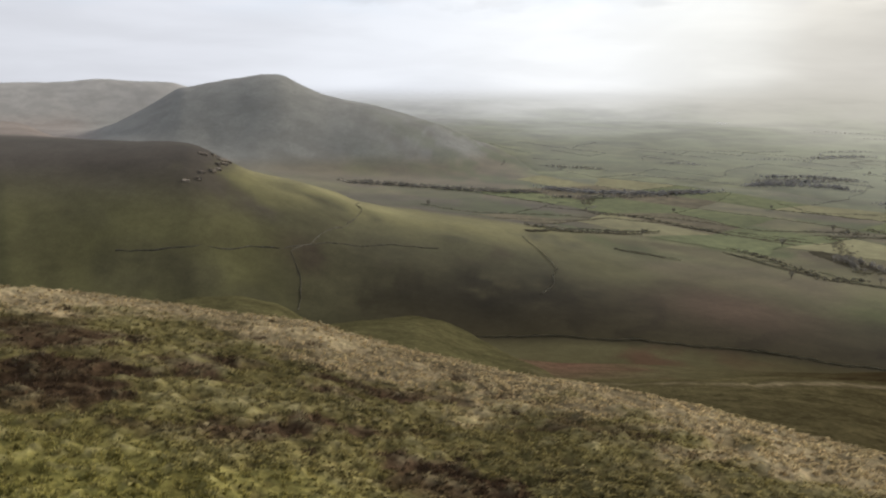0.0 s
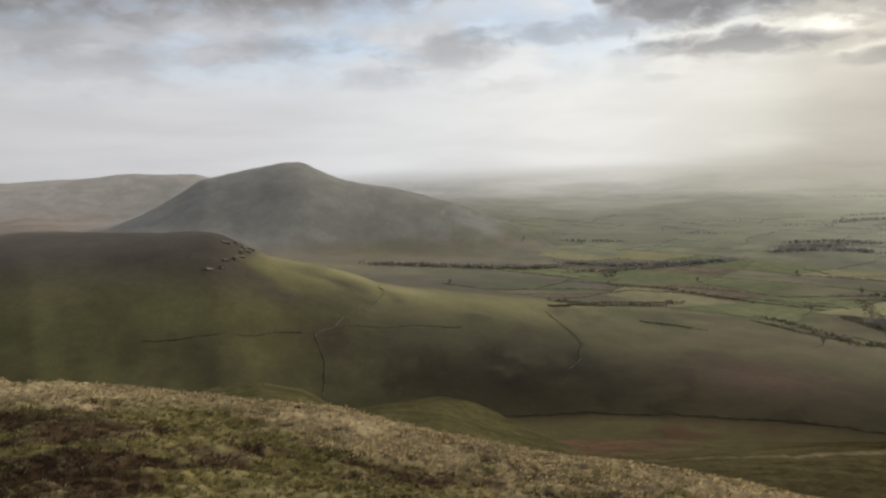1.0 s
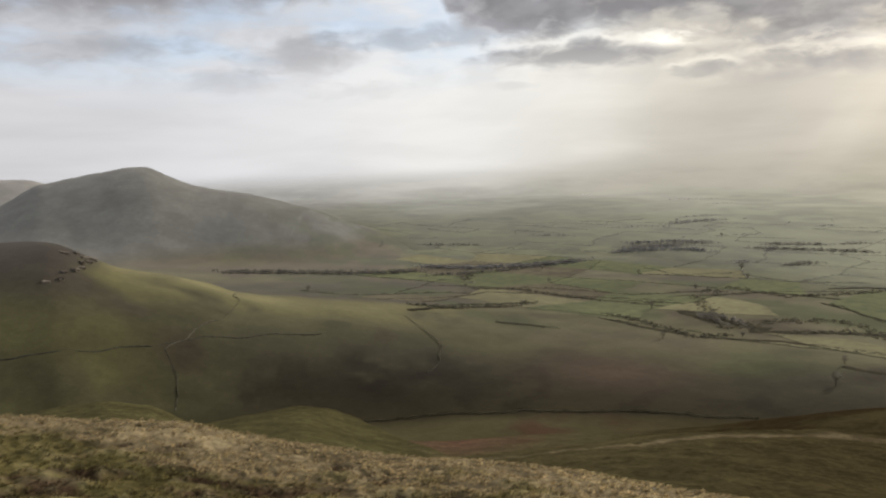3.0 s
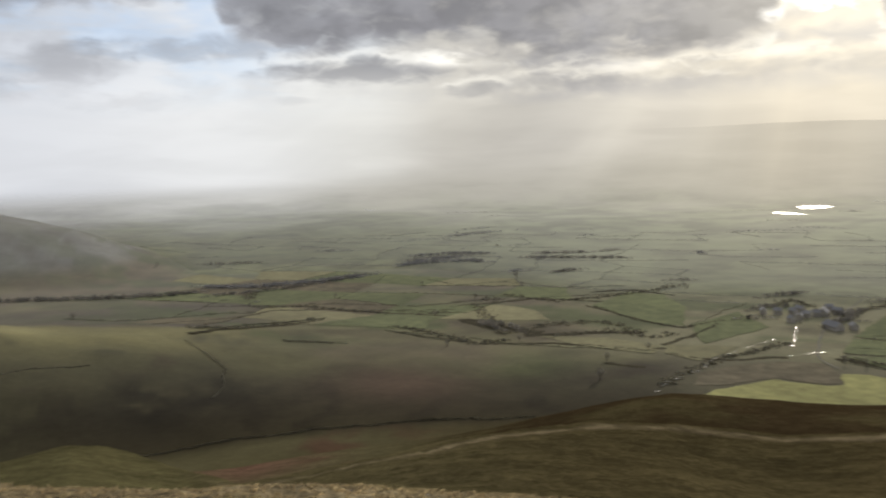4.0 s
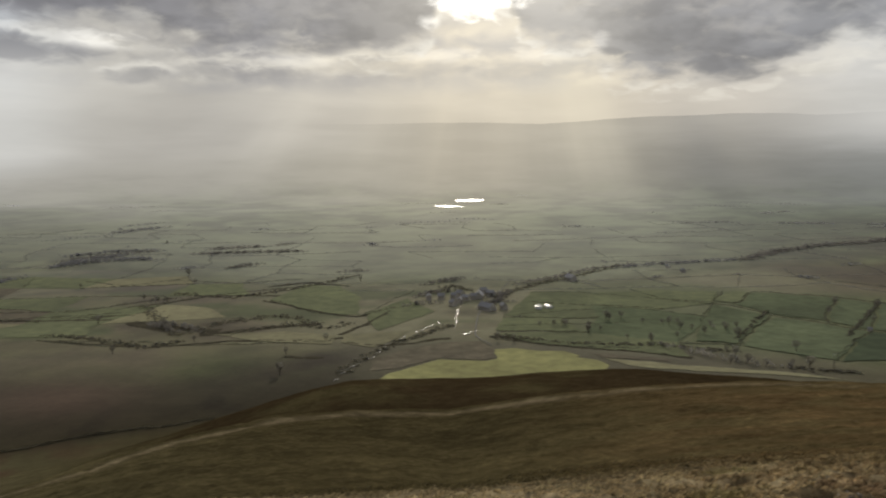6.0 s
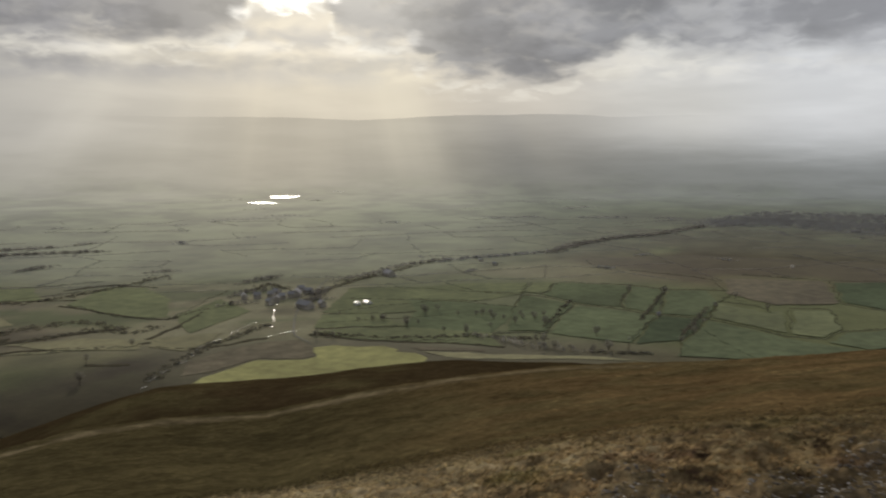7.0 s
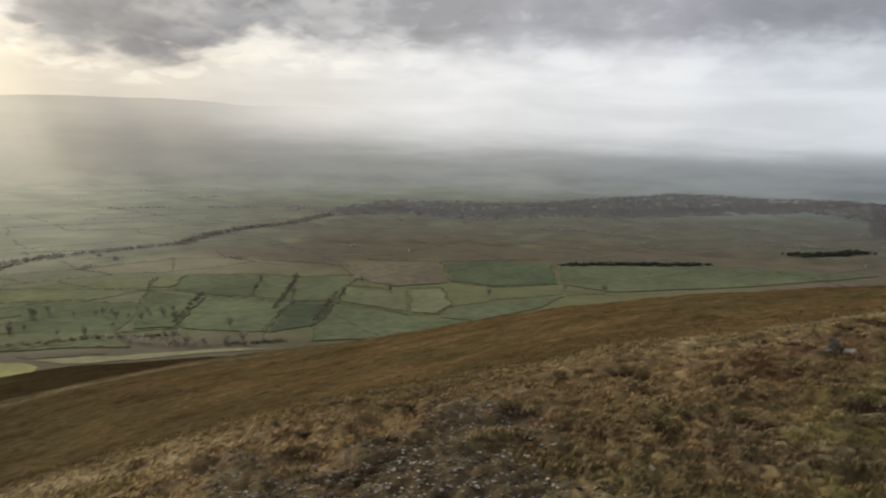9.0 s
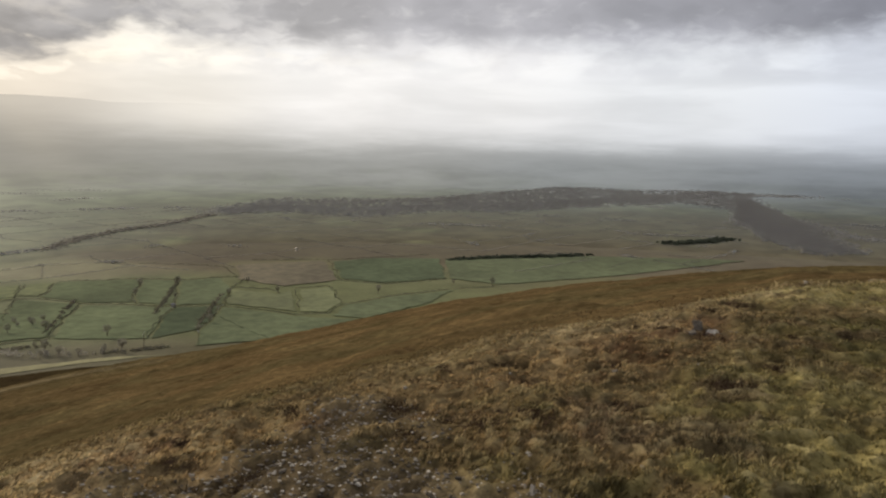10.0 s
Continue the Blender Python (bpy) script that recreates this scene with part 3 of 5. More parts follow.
def blend(a, b, f):
    return a * (1 - f[..., None]) + np.asarray(b) * f[..., None]


def plants(x, y):
    """Base colour of the plant cover by place, with some haze, sun and shade put in: moss, straw and heather on top,
    bracken and moor grass on the slopes, pasture below.
    """
    az, r = np.degrees(np.arctan2(x, y)), np.hypot(x, y)
    z = height(x, y)
    edge, brow, foot, spur = BROWS[1][0](az), BROWS[3][0](az), BROWS[6][0](az), BROWS[7][0](az)
    c = np.zeros((*x.shape, 3)) + (0.165, 0.142, 0.058)
    n1, n2, n3 = fractal(x / 1.3, y / 1.3, 21), fractal(x / 3.5, y / 3.5, 22), fractal(x / 0.5, y / 0.5, 23)
    west = soft(az, 52, 72)
    c = blend(c, (0.225, 0.205, 0.062), (1 - soft(r / edge, 0.42, 0.72)) * (1 - soft(az, 30, 60)) * soft(n1 + n2, -0.5, 0.1))
    streak = fractal(az / 11, r / 0.55, 25, 3)
    c = blend(c, (0.36, 0.29, 0.17), soft(n1 * 0.4 + n3 * 0.4 + 0.5 * streak + 0.75 * soft(r / edge, 0.80, 1.02), 0.30, 0.72))
    heath = soft(r / edge, 0.50, 0.66) * (1 - soft(r / edge, 0.86, 0.97))
    c = blend(c, (0.075, 0.050, 0.030), (0.05 + 0.95 * heath) * soft(fractal(az / 9, r / 0.6, 24) + 0.25 * n3 + 0.36 * heath, 0.34, 0.56))
    c = blend(c, blend(np.zeros((*x.shape, 3)) + (0.215, 0.158, 0.078), (0.30, 0.215, 0.115), soft(n1, 0.0, 0.4)), west * soft(n2 + n3, -0.9, 0.1) * 0.9)
    c = blend(c, (0.20, 0.185, 0.065), west * soft(n2 + 0.5 * n1 + 0.5 * soft(az, 104, 118), 0.1, 0.5) * 0.55)
    c = blend(c, (0.10, 0.072, 0.045), west * soft(n3 + n1, 0.2, 0.55) * 0.7)
    band = np.exp(-((r / edge - 0.93) / 0.13) ** 2) * soft(az, 58, 70) * (1 - soft(az, 112, 120))
    c = blend(c, blend(np.zeros((*x.shape, 3)) + (0.34, 0.245, 0.125), (0.17, 0.095, 0.05), soft(streak + 0.5 * n3, 0.05, 0.4)), 0.75 * band)
    # shade in the hollows and light on the crowns, painted into the turf
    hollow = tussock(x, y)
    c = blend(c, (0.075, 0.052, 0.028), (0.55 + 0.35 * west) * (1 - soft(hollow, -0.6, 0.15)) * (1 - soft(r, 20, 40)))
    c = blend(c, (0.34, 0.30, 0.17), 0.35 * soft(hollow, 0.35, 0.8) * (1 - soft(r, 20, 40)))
    c = blend(c, (0.125, 0.098, 0.060), 0.8 * scree_share(x, y))
    c = c * (1 - 0.12 * soft(az, 74, 82) * (1 - soft(az, 88, 100)))[..., None]  # darker turf above the scree
    # brown moor slope beyond the brow
    m1, m2 = fractal(x / 9, y / 9, 31), fractal(x / 40, y / 40, 32)
    moor = blend(np.zeros((*x.shape, 3)) + (0.142, 0.098, 0.045), (0.118, 0.091, 0.042), soft(m1 + m2, -0.3, 0.4))
    moor = blend(moor, (0.085, 0.070, 0.033), 1 - soft(az, 48, 76))
    moor = blend(moor, (0.110, 0.094, 0.046), 1 - soft(az, 16, 38))
    moor = blend(moor, (0.112, 0.102, 0.048), 1 - soft(az, 2, 10))
    c = blend(c, moor, soft(r / edge + 0.25 * n2, 1.1, 1.7))
    c = blend(c, (0.30, 0.245, 0.15), 0.7 * np.exp(-((r - (0.975 + 0.012 * m1) * brow) / (0.017 * brow)) ** 2) * soft(az, 2, 12) * (1 - soft(az, 66, 80)) * soft(m1 + n2, -0.9, 0.05))
    dark = blend(np.zeros((*x.shape, 3)) + (0.055, 0.04, 0.02), (0.09, 0.075, 0.035), soft(m2, -0.1, 0.5))
    c = blend(c, dark, soft(r, 1.15 * brow, 1.35 * brow) * soft(az, 14, 28) * (1 - soft(r, 500, 700)))
    # valley side with bracken
    runnel = fractal(az / 2.4 + 2.2 * fractal(x / 90, y / 90, 44), r / 200, 43, 3)
    f1, f2 = fractal(x / 55, y / 55, 41), fractal(x / 160, y / 160, 42)
    olive = blend(np.zeros((*x.shape, 3)) + (0.125, 0.112, 0.058), (0.12, 0.078, 0.048), soft(f1, 0.05, 0.35))
    olive = blend(olive, (0.165, 0.095, 0.066), 0.8 * np.exp(-((az - 8.5) / 5) ** 2 - ((r - 350) / 70) ** 2))
    c = blend(c, olive, soft(r, 1.1 * brow, 1.5 * brow) * (1 - soft(az, 14, 28)))
    fell = blend(np.zeros((*x.shape, 3)) + (0.096, 0.090, 0.048), (0.066, 0.054, 0.034), soft(f1 + f2, -0.05, 0.5))
    fell = blend(fell, (0.135, 0.128, 0.058), (1 - soft(az, -16, -11)) * soft(r / foot, 1.0, 1.06) * soft(f2 + 0.5 * f1, -0.5, 0.0))
    # cloud shadow on the fell foot is put into this colour
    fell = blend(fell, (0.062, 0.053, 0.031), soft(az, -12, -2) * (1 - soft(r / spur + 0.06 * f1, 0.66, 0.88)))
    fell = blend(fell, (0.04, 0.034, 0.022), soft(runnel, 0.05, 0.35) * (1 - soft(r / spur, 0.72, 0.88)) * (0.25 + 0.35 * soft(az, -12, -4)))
    c = blend(c, fell, soft(r, foot * 0.97, foot * 1.02))
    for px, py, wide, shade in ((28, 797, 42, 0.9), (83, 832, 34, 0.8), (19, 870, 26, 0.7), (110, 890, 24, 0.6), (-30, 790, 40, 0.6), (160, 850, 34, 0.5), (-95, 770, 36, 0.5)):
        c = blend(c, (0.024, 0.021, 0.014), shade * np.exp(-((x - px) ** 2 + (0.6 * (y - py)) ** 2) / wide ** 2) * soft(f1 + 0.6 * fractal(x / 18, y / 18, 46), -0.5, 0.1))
    for px, py, wide, tone in ((315, 860, 85, (0.150, 0.100, 0.068)), (471, 890, 75, (0.125, 0.150, 0.050)), (200, 1000, 80, (0.165, 0.155, 0.070)), (380, 1000, 90, (0.165, 0.155, 0.070))):
        c = blend(c, tone, 0.75 * np.exp(-((x - px) ** 2 + (y - py) ** 2) / wide ** 2))
    # sunlit crest of the spur, its light put into the colour
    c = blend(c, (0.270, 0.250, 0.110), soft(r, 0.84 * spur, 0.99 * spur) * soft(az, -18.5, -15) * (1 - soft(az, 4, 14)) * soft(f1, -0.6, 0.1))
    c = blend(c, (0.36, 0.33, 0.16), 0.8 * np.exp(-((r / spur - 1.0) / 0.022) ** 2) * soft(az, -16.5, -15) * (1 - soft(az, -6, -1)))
    c = blend(c, (0.085, 0.072, 0.056), soft(r, 0.78 * spur, 0.9 * spur) * (1 - soft(az + 6 * f1, -19, -14)) * (1 - soft(r, 1200, 1350)))
    # the plain: rough grazing, moorland and pasture
    p1, p2 = fractal(x / 420, y / 420, 51), fractal(x / 130, y / 130, 52)
    plain = blend(np.zeros((*x.shape, 3)) + (0.200, 0.188, 0.094), (0.18, 0.152, 0.090), soft(p1 + 0.5 * p2, -0.05, 0.3))
    c = blend(c, plain, soft(r + 110 * p2 + 160 * soft(az, 6, 24), 1100, 1260) * soft(az, -12, 8) + soft(r, 1500, 1700) * (1 - soft(az, -12, 8)))
    # the hill beyond, greyed and paled in colour to stand for haze
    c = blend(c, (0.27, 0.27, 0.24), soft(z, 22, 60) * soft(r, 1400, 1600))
    # pasture towards the sun, the bright haze over it put into the colour
    c = blend(c, (0.34, 0.32, 0.19), 0.8 * soft(az, 28, 42) * (1 - soft(az, 64, 80)) * soft(r, 1000, 1150) * (1 - soft(z, 70, 90)))
    c = blend(c, (0.185, 0.205, 0.095), 0.85 * soft(az, 52, 57) * (1 - soft(az, 92, 108)) * soft(r, 1000, 1080) * (1 - soft(r + 110 * p2, 1560, 1680)))
    c = blend(c, (0.185, 0.170, 0.105), 0.8 * soft(az, 37, 43) * (1 - soft(az, 72, 84)) * soft(r, 720, 770) * (1 - soft(r, 1040, 1110)))
    # brown moor behind the spur
    c = blend(c, (0.135, 0.118, 0.082), soft(r / spur, 1.03, 1.07) * soft(az, -17, -15) * (1 - soft(az + 8 * p2, 4, 16)) * (1 - soft(r, 1560, 1700)))
    # damp green hollows and brown rushes in the left-hand pastures
    q1 = fractal((0.8 * x - 0.6 * y) / 210, (0.6 * x + 0.8 * y) / 70, 55)
    out = soft(r, 1050, 1250) * (1 - soft(az, 44, 60)) * soft(az, -12, 6)
    c = blend(c, (0.105, 0.128, 0.048), 0.75 * soft(q1, 0.02, 0.2) * out)
    c = blend(c, (0.095, 0.078, 0.045), 0.65 * soft(-q1 + 0.4 * p2, 0.12, 0.3) * out)
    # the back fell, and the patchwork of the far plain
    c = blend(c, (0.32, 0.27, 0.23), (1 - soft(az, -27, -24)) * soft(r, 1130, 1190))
    # back fell paled in colour, in place of the haze before it
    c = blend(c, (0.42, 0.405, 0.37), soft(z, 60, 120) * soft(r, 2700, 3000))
    cell = np.sin(np.floor((0.72 * x - 0.69 * y) / 190 + 0.35 * p2) * 12.99 + np.floor((0.69 * x + 0.72 * y) / 150 + 0.4 * p1) * 78.2) * 43758.5
    cell = cell - np.floor(cell)
    patch = blend(np.zeros((*x.shape, 3)) + (0.115, 0.125, 0.065), (0.245, 0.26, 0.13), cell)
    c = blend(c, patch, 0.8 * soft(r - START(az), -60, 140) * (1 - soft(z, 70, 90)) * soft(az, -3, 4))
    c = blend(c, (0.130, 0.108, 0.066), 0.85 * soft(az + 8 * p2, 62, 76) * soft(r + 110 * p2, 1700, 1800) * (1 - soft(r, 3000, 3200)) * soft(p1 + p2, -0.9, -0.4))
    return c


def sheen(x, y):
    """Low-angle shine by place: none on heather, raised on the plain to imitate haze."""
    az, r = np.degrees(np.arctan2(x, y)), np.hypot(x, y)
    s = 0.0 + 0.12 * soft(r, 600, 1150) + 0.14 * soft(r, 1200, 2200)
    return s * (1 - 0.6 * soft(az, 62, 82))


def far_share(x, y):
    """Share of painted, glowing haze at a place, growing beyond the last farms."""
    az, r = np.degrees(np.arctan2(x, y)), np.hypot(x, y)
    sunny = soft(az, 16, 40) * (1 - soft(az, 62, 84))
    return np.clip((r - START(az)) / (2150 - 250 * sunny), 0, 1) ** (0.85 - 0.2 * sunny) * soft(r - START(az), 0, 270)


def withalpha(c, a):
    return np.concatenate([c, a[..., None]], -1)


START = table("-30 2900, -1 2900, 6 1960, 22 1900, 34 1520, 58 1520, 68 1800, 78 1960, 300 1960")  # where the haze sheet comes out of the ground
bearings = np.radians(np.concatenate([np.arange(-36, 132, 0.25), np.arange(132, 324.1, 2.4)]))
rings = np.concatenate([np.geomspace(0.01, 1.98, 24), np.geomspace(2, 14, 215), np.geomspace(14.2, 60, 110), np.geomspace(61.5, 4390, 210)])
A, RR = np.meshgrid(bearings, rings)
gx, gy = RR * np.sin(A), RR * np.cos(A)
gz = height(gx, gy) - 8 * soft(RR - START(np.degrees(A)), 60, 260) * soft(np.degrees(A), -16, -12)
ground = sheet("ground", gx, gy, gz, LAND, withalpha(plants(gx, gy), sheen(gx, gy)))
tagged(ground, "rough hill turf falling to moor slopes and a wide green plain", "ground", kind="structure")

# the far plain and hills, the rain haze glowing from the sheet itself
CREST = table("-60 -1, -31 -1.2, -5 -0.6, 15 0.2, 24 1.3, 36 2.75, 41 2.65, 48 2.85, 54 2.7, 60 3.0, 66 3.15, 72 2.85, 80 2.9, 100 2.6, 125 1.8, 160 1.5, 250 1.5")
a2 = np.radians(np.concatenate([np.arange(-20, 132, 0.4), np.arange(132, 341, 2.0)]))
u = np.linspace(0, 1, 70)
A2, U = np.meshgrid(a2, u)
deg = np.degrees(A2)
r2 = START(deg) * (deg > 6) + 1960 * (deg <= 6)
r2 = r2 + (4850 - r2) * U
bx, by = r2 * np.sin(A2), r2 * np.cos(A2)
low = height(bx, by) - 6 * (1 - soft(r2 - START(deg), 0, 140)) - 40 * (1 - soft(deg, -18, -13)) - 8 * soft(deg, 130, 150)
crest = EYE + 4850 * np.tan(np.radians(CREST(deg) + 0.16 * fractal(deg / 5, 0 * A2, 61)))
bz = low + (crest - low) * np.clip((r2 - 4150) / 700, 0, 1) ** 0.9


def far_ground(x, y):
    """Height of the far plain where it climbs to the hills."""
    z, az, r = float(height(np.array([x]), np.array([y]))[0]), math.degrees(math.atan2(x, y)), math.hypot(x, y)
    top = EYE + 4850 * math.tan(radians(float(CREST(az))))
    return z + (top - z) * min(1, max(0, (r - 4150) / 700)) ** 0.9


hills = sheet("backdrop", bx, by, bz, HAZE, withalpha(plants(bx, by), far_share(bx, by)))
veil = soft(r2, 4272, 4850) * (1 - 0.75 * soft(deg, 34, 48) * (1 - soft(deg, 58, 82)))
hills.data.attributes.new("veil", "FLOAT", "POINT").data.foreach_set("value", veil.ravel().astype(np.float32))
# sheen weight of the sheet, which pales the far plain like haze
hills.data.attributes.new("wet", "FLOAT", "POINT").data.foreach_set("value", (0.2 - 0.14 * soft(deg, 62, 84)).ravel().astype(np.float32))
tagged(hills, "far plain and hills fading into pale rain haze", "hills", kind="structure")

# ---- things on the plain ----
def mesh_of(name, verts, faces, material, smooth=False):
    me = bpy.data.meshes.new(name)
    me.from_pydata([tuple(v) for v in verts], [], faces)
    if smooth:
        me.polygons.foreach_set("use_smooth", np.ones(len(me.polygons), bool))
    me.update()
    me.materials.append(material)
    return me


def part(name, bm, material, parent, label=""):
    me = bpy.data.meshes.new(name)
    bm.to_mesh(me)
    bm.free()
    me.materials.append(material)
    ob = new(name, me)
    ob.parent = parent
    return tagged(ob, label)


def at_ground(x, y):
    return float(height(np.array([x]), np.array([y]))[0])


def stretch(points, step):
    """Places every few metres along a line through the points."""
    out = []
    for a, b in zip(points, points[1:]):
        n = max(1, int(math.dist(a, b) / step))
        out += [(a[0] + (b[0] - a[0]) * k / n, a[1] + (b[1] - a[1]) * k / n) for k in range(n)]
    return out + [points[-1]]


FIELD_WORDS = {
    "crop": ("sunlit yellow-green field of young crop beside the village", 0),
    "straw": ("pale bleached strip of winter pasture between hedges", 0),
    "grass": ("dull green winter pasture enclosed by hedges", 0),
    "lush": ("lush green pasture enclosed by dark hedges", 0),
    "dark": ("dark damp green pasture enclosed by hedges", 0),
    "brown": ("brown rough grazing field on the plain", 0),
}
laid = []


def inside(p, poly):
    x, y = p
    hit = False
    for (x0, y0), (x1, y1) in zip(poly, poly[1:] + poly[:1]):
        if (y0 > y) != (y1 > y) and x < x0 + (y - y0) / (y1 - y0) * (x1 - x0):
            hit = not hit
    return hit


def wobble(x, y):
    """Field edges and hedges wander a little."""
    return x + 9 * fractal(x / 34, y / 34, 91, 3), y + 9 * fractal(x / 34, y / 34, 92, 3)


def field(sort, *corners, lift=None):
    """A field draped over the ground."""
    bm = bmesh.new()
    bm.faces.new([bm.verts.new((x, y, 0)) for x, y in corners])
    bmesh.ops.triangulate(bm, faces=bm.faces[:])
    for _ in range(5):
        long = [e for e in bm.edges if e.calc_length() > 24]
        if long:
            bmesh.ops.subdivide_edges(bm, edges=long, cuts=1)
            bmesh.ops.triangulate(bm, faces=[f for f in bm.faces if len(f.verts) > 3])
    vx, vy = wobble(np.array([v.co.x for v in bm.verts]), np.array([v.co.y for v in bm.verts]))
    zs = height(vx, vy)
    up = lift or 0.5 + 0.03 * len(laid)
    for v, x, y, z in zip(bm.verts, vx, vy, zs):
        v.co = (x, y, z + up)
    bmesh.ops.recalc_face_normals(bm, faces=bm.faces[:])
    me = bpy.data.meshes.new("field")
    bm.to_mesh(me)
    bm.free()
    if len(me.polygons) and me.polygons[0].normal.z < 0:
        me.flip_normals()
    me.materials.append(FIELDS[sort])
    laid.append(list(corners))
    return tagged(new("field", me), FIELD_WORDS[sort][0], "field", "fields on the plain", "structure")


def hedge(width, *points, tall=None, name="hedge", material=None, label="dark leafless hedge with gaps along a field edge", category="hedge", group="hedges on the plain"):
    """A ragged bank of branches that follows the ground."""
    line = stretch(points, 5.0)
    wx, wy = wobble(np.array([p[0] for p in line], float), np.array([p[1] for p in line], float))
    line = list(zip(wx.tolist(), wy.tolist()))
    tall = tall or 0.8 + 0.4 * width
    zs = height(np.array([p[0] for p in line]), np.array([p[1] for p in line]))
    verts, faces = [], []
    for k, ((x, y), z) in enumerate(zip(line, zs)):
        a, b = line[max(0, k - 1)], line[min(len(line) - 1, k + 1)]
        d = math.atan2(b[1] - a[1], b[0] - a[0])
        nx, ny = -math.sin(d), math.cos(d)
        h = tall * random.choice((0.35, 0.7, 0.9, 1.0, 1.0, 1.25, 1.6))
        w = 0.5 * width * random.uniform(0.6, 1.3)
        s = random.uniform(-0.8, 0.8)
        for f, g_ in ((-1, -0.2), (-0.9, 0.55), (-0.25, 1.0), (0.35, 0.9), (0.95, 0.5), (1, -0.2)):
            verts.append((x + nx * (w * f + s), y + ny * (w * f + s), z - 0.3 + (h + 0.6) * g_ * random.uniform(0.85, 1.15)))
        if k:
            o = 6 * k
            faces += [(o - 6 + i, o - 5 + i, o + 1 + i, o + i) for i in range(5)]
    faces += [(0, 1, 2, 3, 4, 5), tuple(len(verts) - 1 - i for i in range(6))]
    return tagged(new(name, mesh_of(name, verts, faces, material or HEDGE)), label, category, group)


def wall(width, *points):
    return hedge(width, *points, tall=0.5, name="drystone_wall", material=DRYSTONE, label="dark drystone wall running over the fell side", category="wall", group="walls on the fell")


def gully(width, *points):
    return hedge(width, *points, tall=1.2, name="scrub", material=BUSH, label="dark scrub lining a shallow gully on the fell", category="scrub", group="scrub in gullies")


def ribbon(name, width, points, material, label, category, lift):
    points = list(points)
    for _ in range(3):  # round off the bends
        points = points[:1] + [(a[0] + (b[0] - a[0]) * f, a[1] + (b[1] - a[1]) * f) for a, b in zip(points, points[1:]) for f in (0.25, 0.75)] + points[-1:]
    line = stretch(points, 6.0)
    zs = height(np.array([p[0] for p in line]), np.array([p[1] for p in line]))
    verts, faces = [], []
    for k, ((x, y), z) in enumerate(zip(line, zs)):
        a, b = line[max(0, k - 1)], line[min(len(line) - 1, k + 1)]
        d = math.atan2(b[1] - a[1], b[0] - a[0])
        w = 0.5 * width * random.uniform(0.8, 1.2)
        s = 1.6 * math.sin(k * 0.9) if name == "stream" else 0
        for f in (-1, 1):
            verts.append((x - math.sin(d) * (w * f + s), y + math.cos(d) * (w * f + s), z + lift))
        if k and (name != "stream" or math.sin(k * 1.7) + math.sin(k * 0.63) > 0.0):
            faces.append((2 * k - 2, 2 * k - 1, 2 * k + 1, 2 * k))
    me = mesh_of(name, verts, faces, material)
    if me.polygons[0].normal.z < 0:
        me.flip_normals()
    return tagged(new(name, me), label, category, kind="structure")


def stream(width, *points):
    return ribbon("stream", width, points, BECK, "thin bright stream with broken water winding to the village", "stream", 1.4)


def road(width, *points):
    return ribbon("road", width, points, TARMAC, "pale wet lane leading out of the village", "road", 1.6)


def pond(_, *corners):
    """Open water with a wandering shore."""
    mid = [sum(c[i] for c in corners) / len(corners) for i in (0, 1)]
    ring = []
    n = len(corners)
    for k in range(n):
        a, b = corners[k], corners[(k + 1) % n]
        for q in (0, 0.33, 0.66):
            ring.append((a[0] + (b[0] - a[0]) * q + random.uniform(-5, 5), a[1] + (b[1] - a[1]) * q + random.uniform(-5, 5)))
    m = len(ring)
    places = ring + [(p[0] * 0.5 + mid[0] * 0.5, p[1] * 0.5 + mid[1] * 0.5) for p in ring] + [tuple(mid)]
    level = max(far_ground(x, y) for x, y in places) + 4.0
    verts = [(x, y, level) for x, y in places]
    faces = [(k, (k + 1) % m, m + (k + 1) % m, m + k) for k in range(m)] + [(m + k, m + (k + 1) % m, 2 * m) for k in range(m)]
    me = mesh_of("pond", verts, faces, WATER, True)
    if me.polygons[0].normal.z < 0:
        me.flip_normals()
    return tagged(new("pond", me), "still pond shining white with reflected sky", "pond", kind="structure")


ICO = [(0, 0, 1)] + [(0.894 * math.cos(k * 1.2566), 0.894 * math.sin(k * 1.2566), 0.447) for k in range(5)] + \
      [(0.894 * math.cos(k * 1.2566 + 0.628), 0.894 * math.sin(k * 1.2566 + 0.628), -0.447) for k in range(5)] + [(0, 0, -1)]
ICO_F = [(0, 1 + k, 1 + (k + 1) % 5) for k in range(5)] + [(1 + k, 6 + k, 1 + (k + 1) % 5) for k in range(5)] + \
        [(1 + (k + 1) % 5, 6 + k, 6 + (k + 1) % 5) for k in range(5)] + [(11, 6 + (k + 1) % 5, 6 + k) for k in range(5)]


def clump(verts, faces, x, y, z, rx, rz):
    o = len(verts)
    q = random.uniform(0, 6.28)
    c, s = math.cos(q), math.sin(q)
    for a, b, h in ICO:
        f = random.uniform(0.55, 1.35)
        verts.append((x + rx * f * (a * c - b * s), y + rx * f * (a * s + b * c), z + rz * h * f))
    faces.extend([tuple(o + i for i in t) for t in ICO_F])


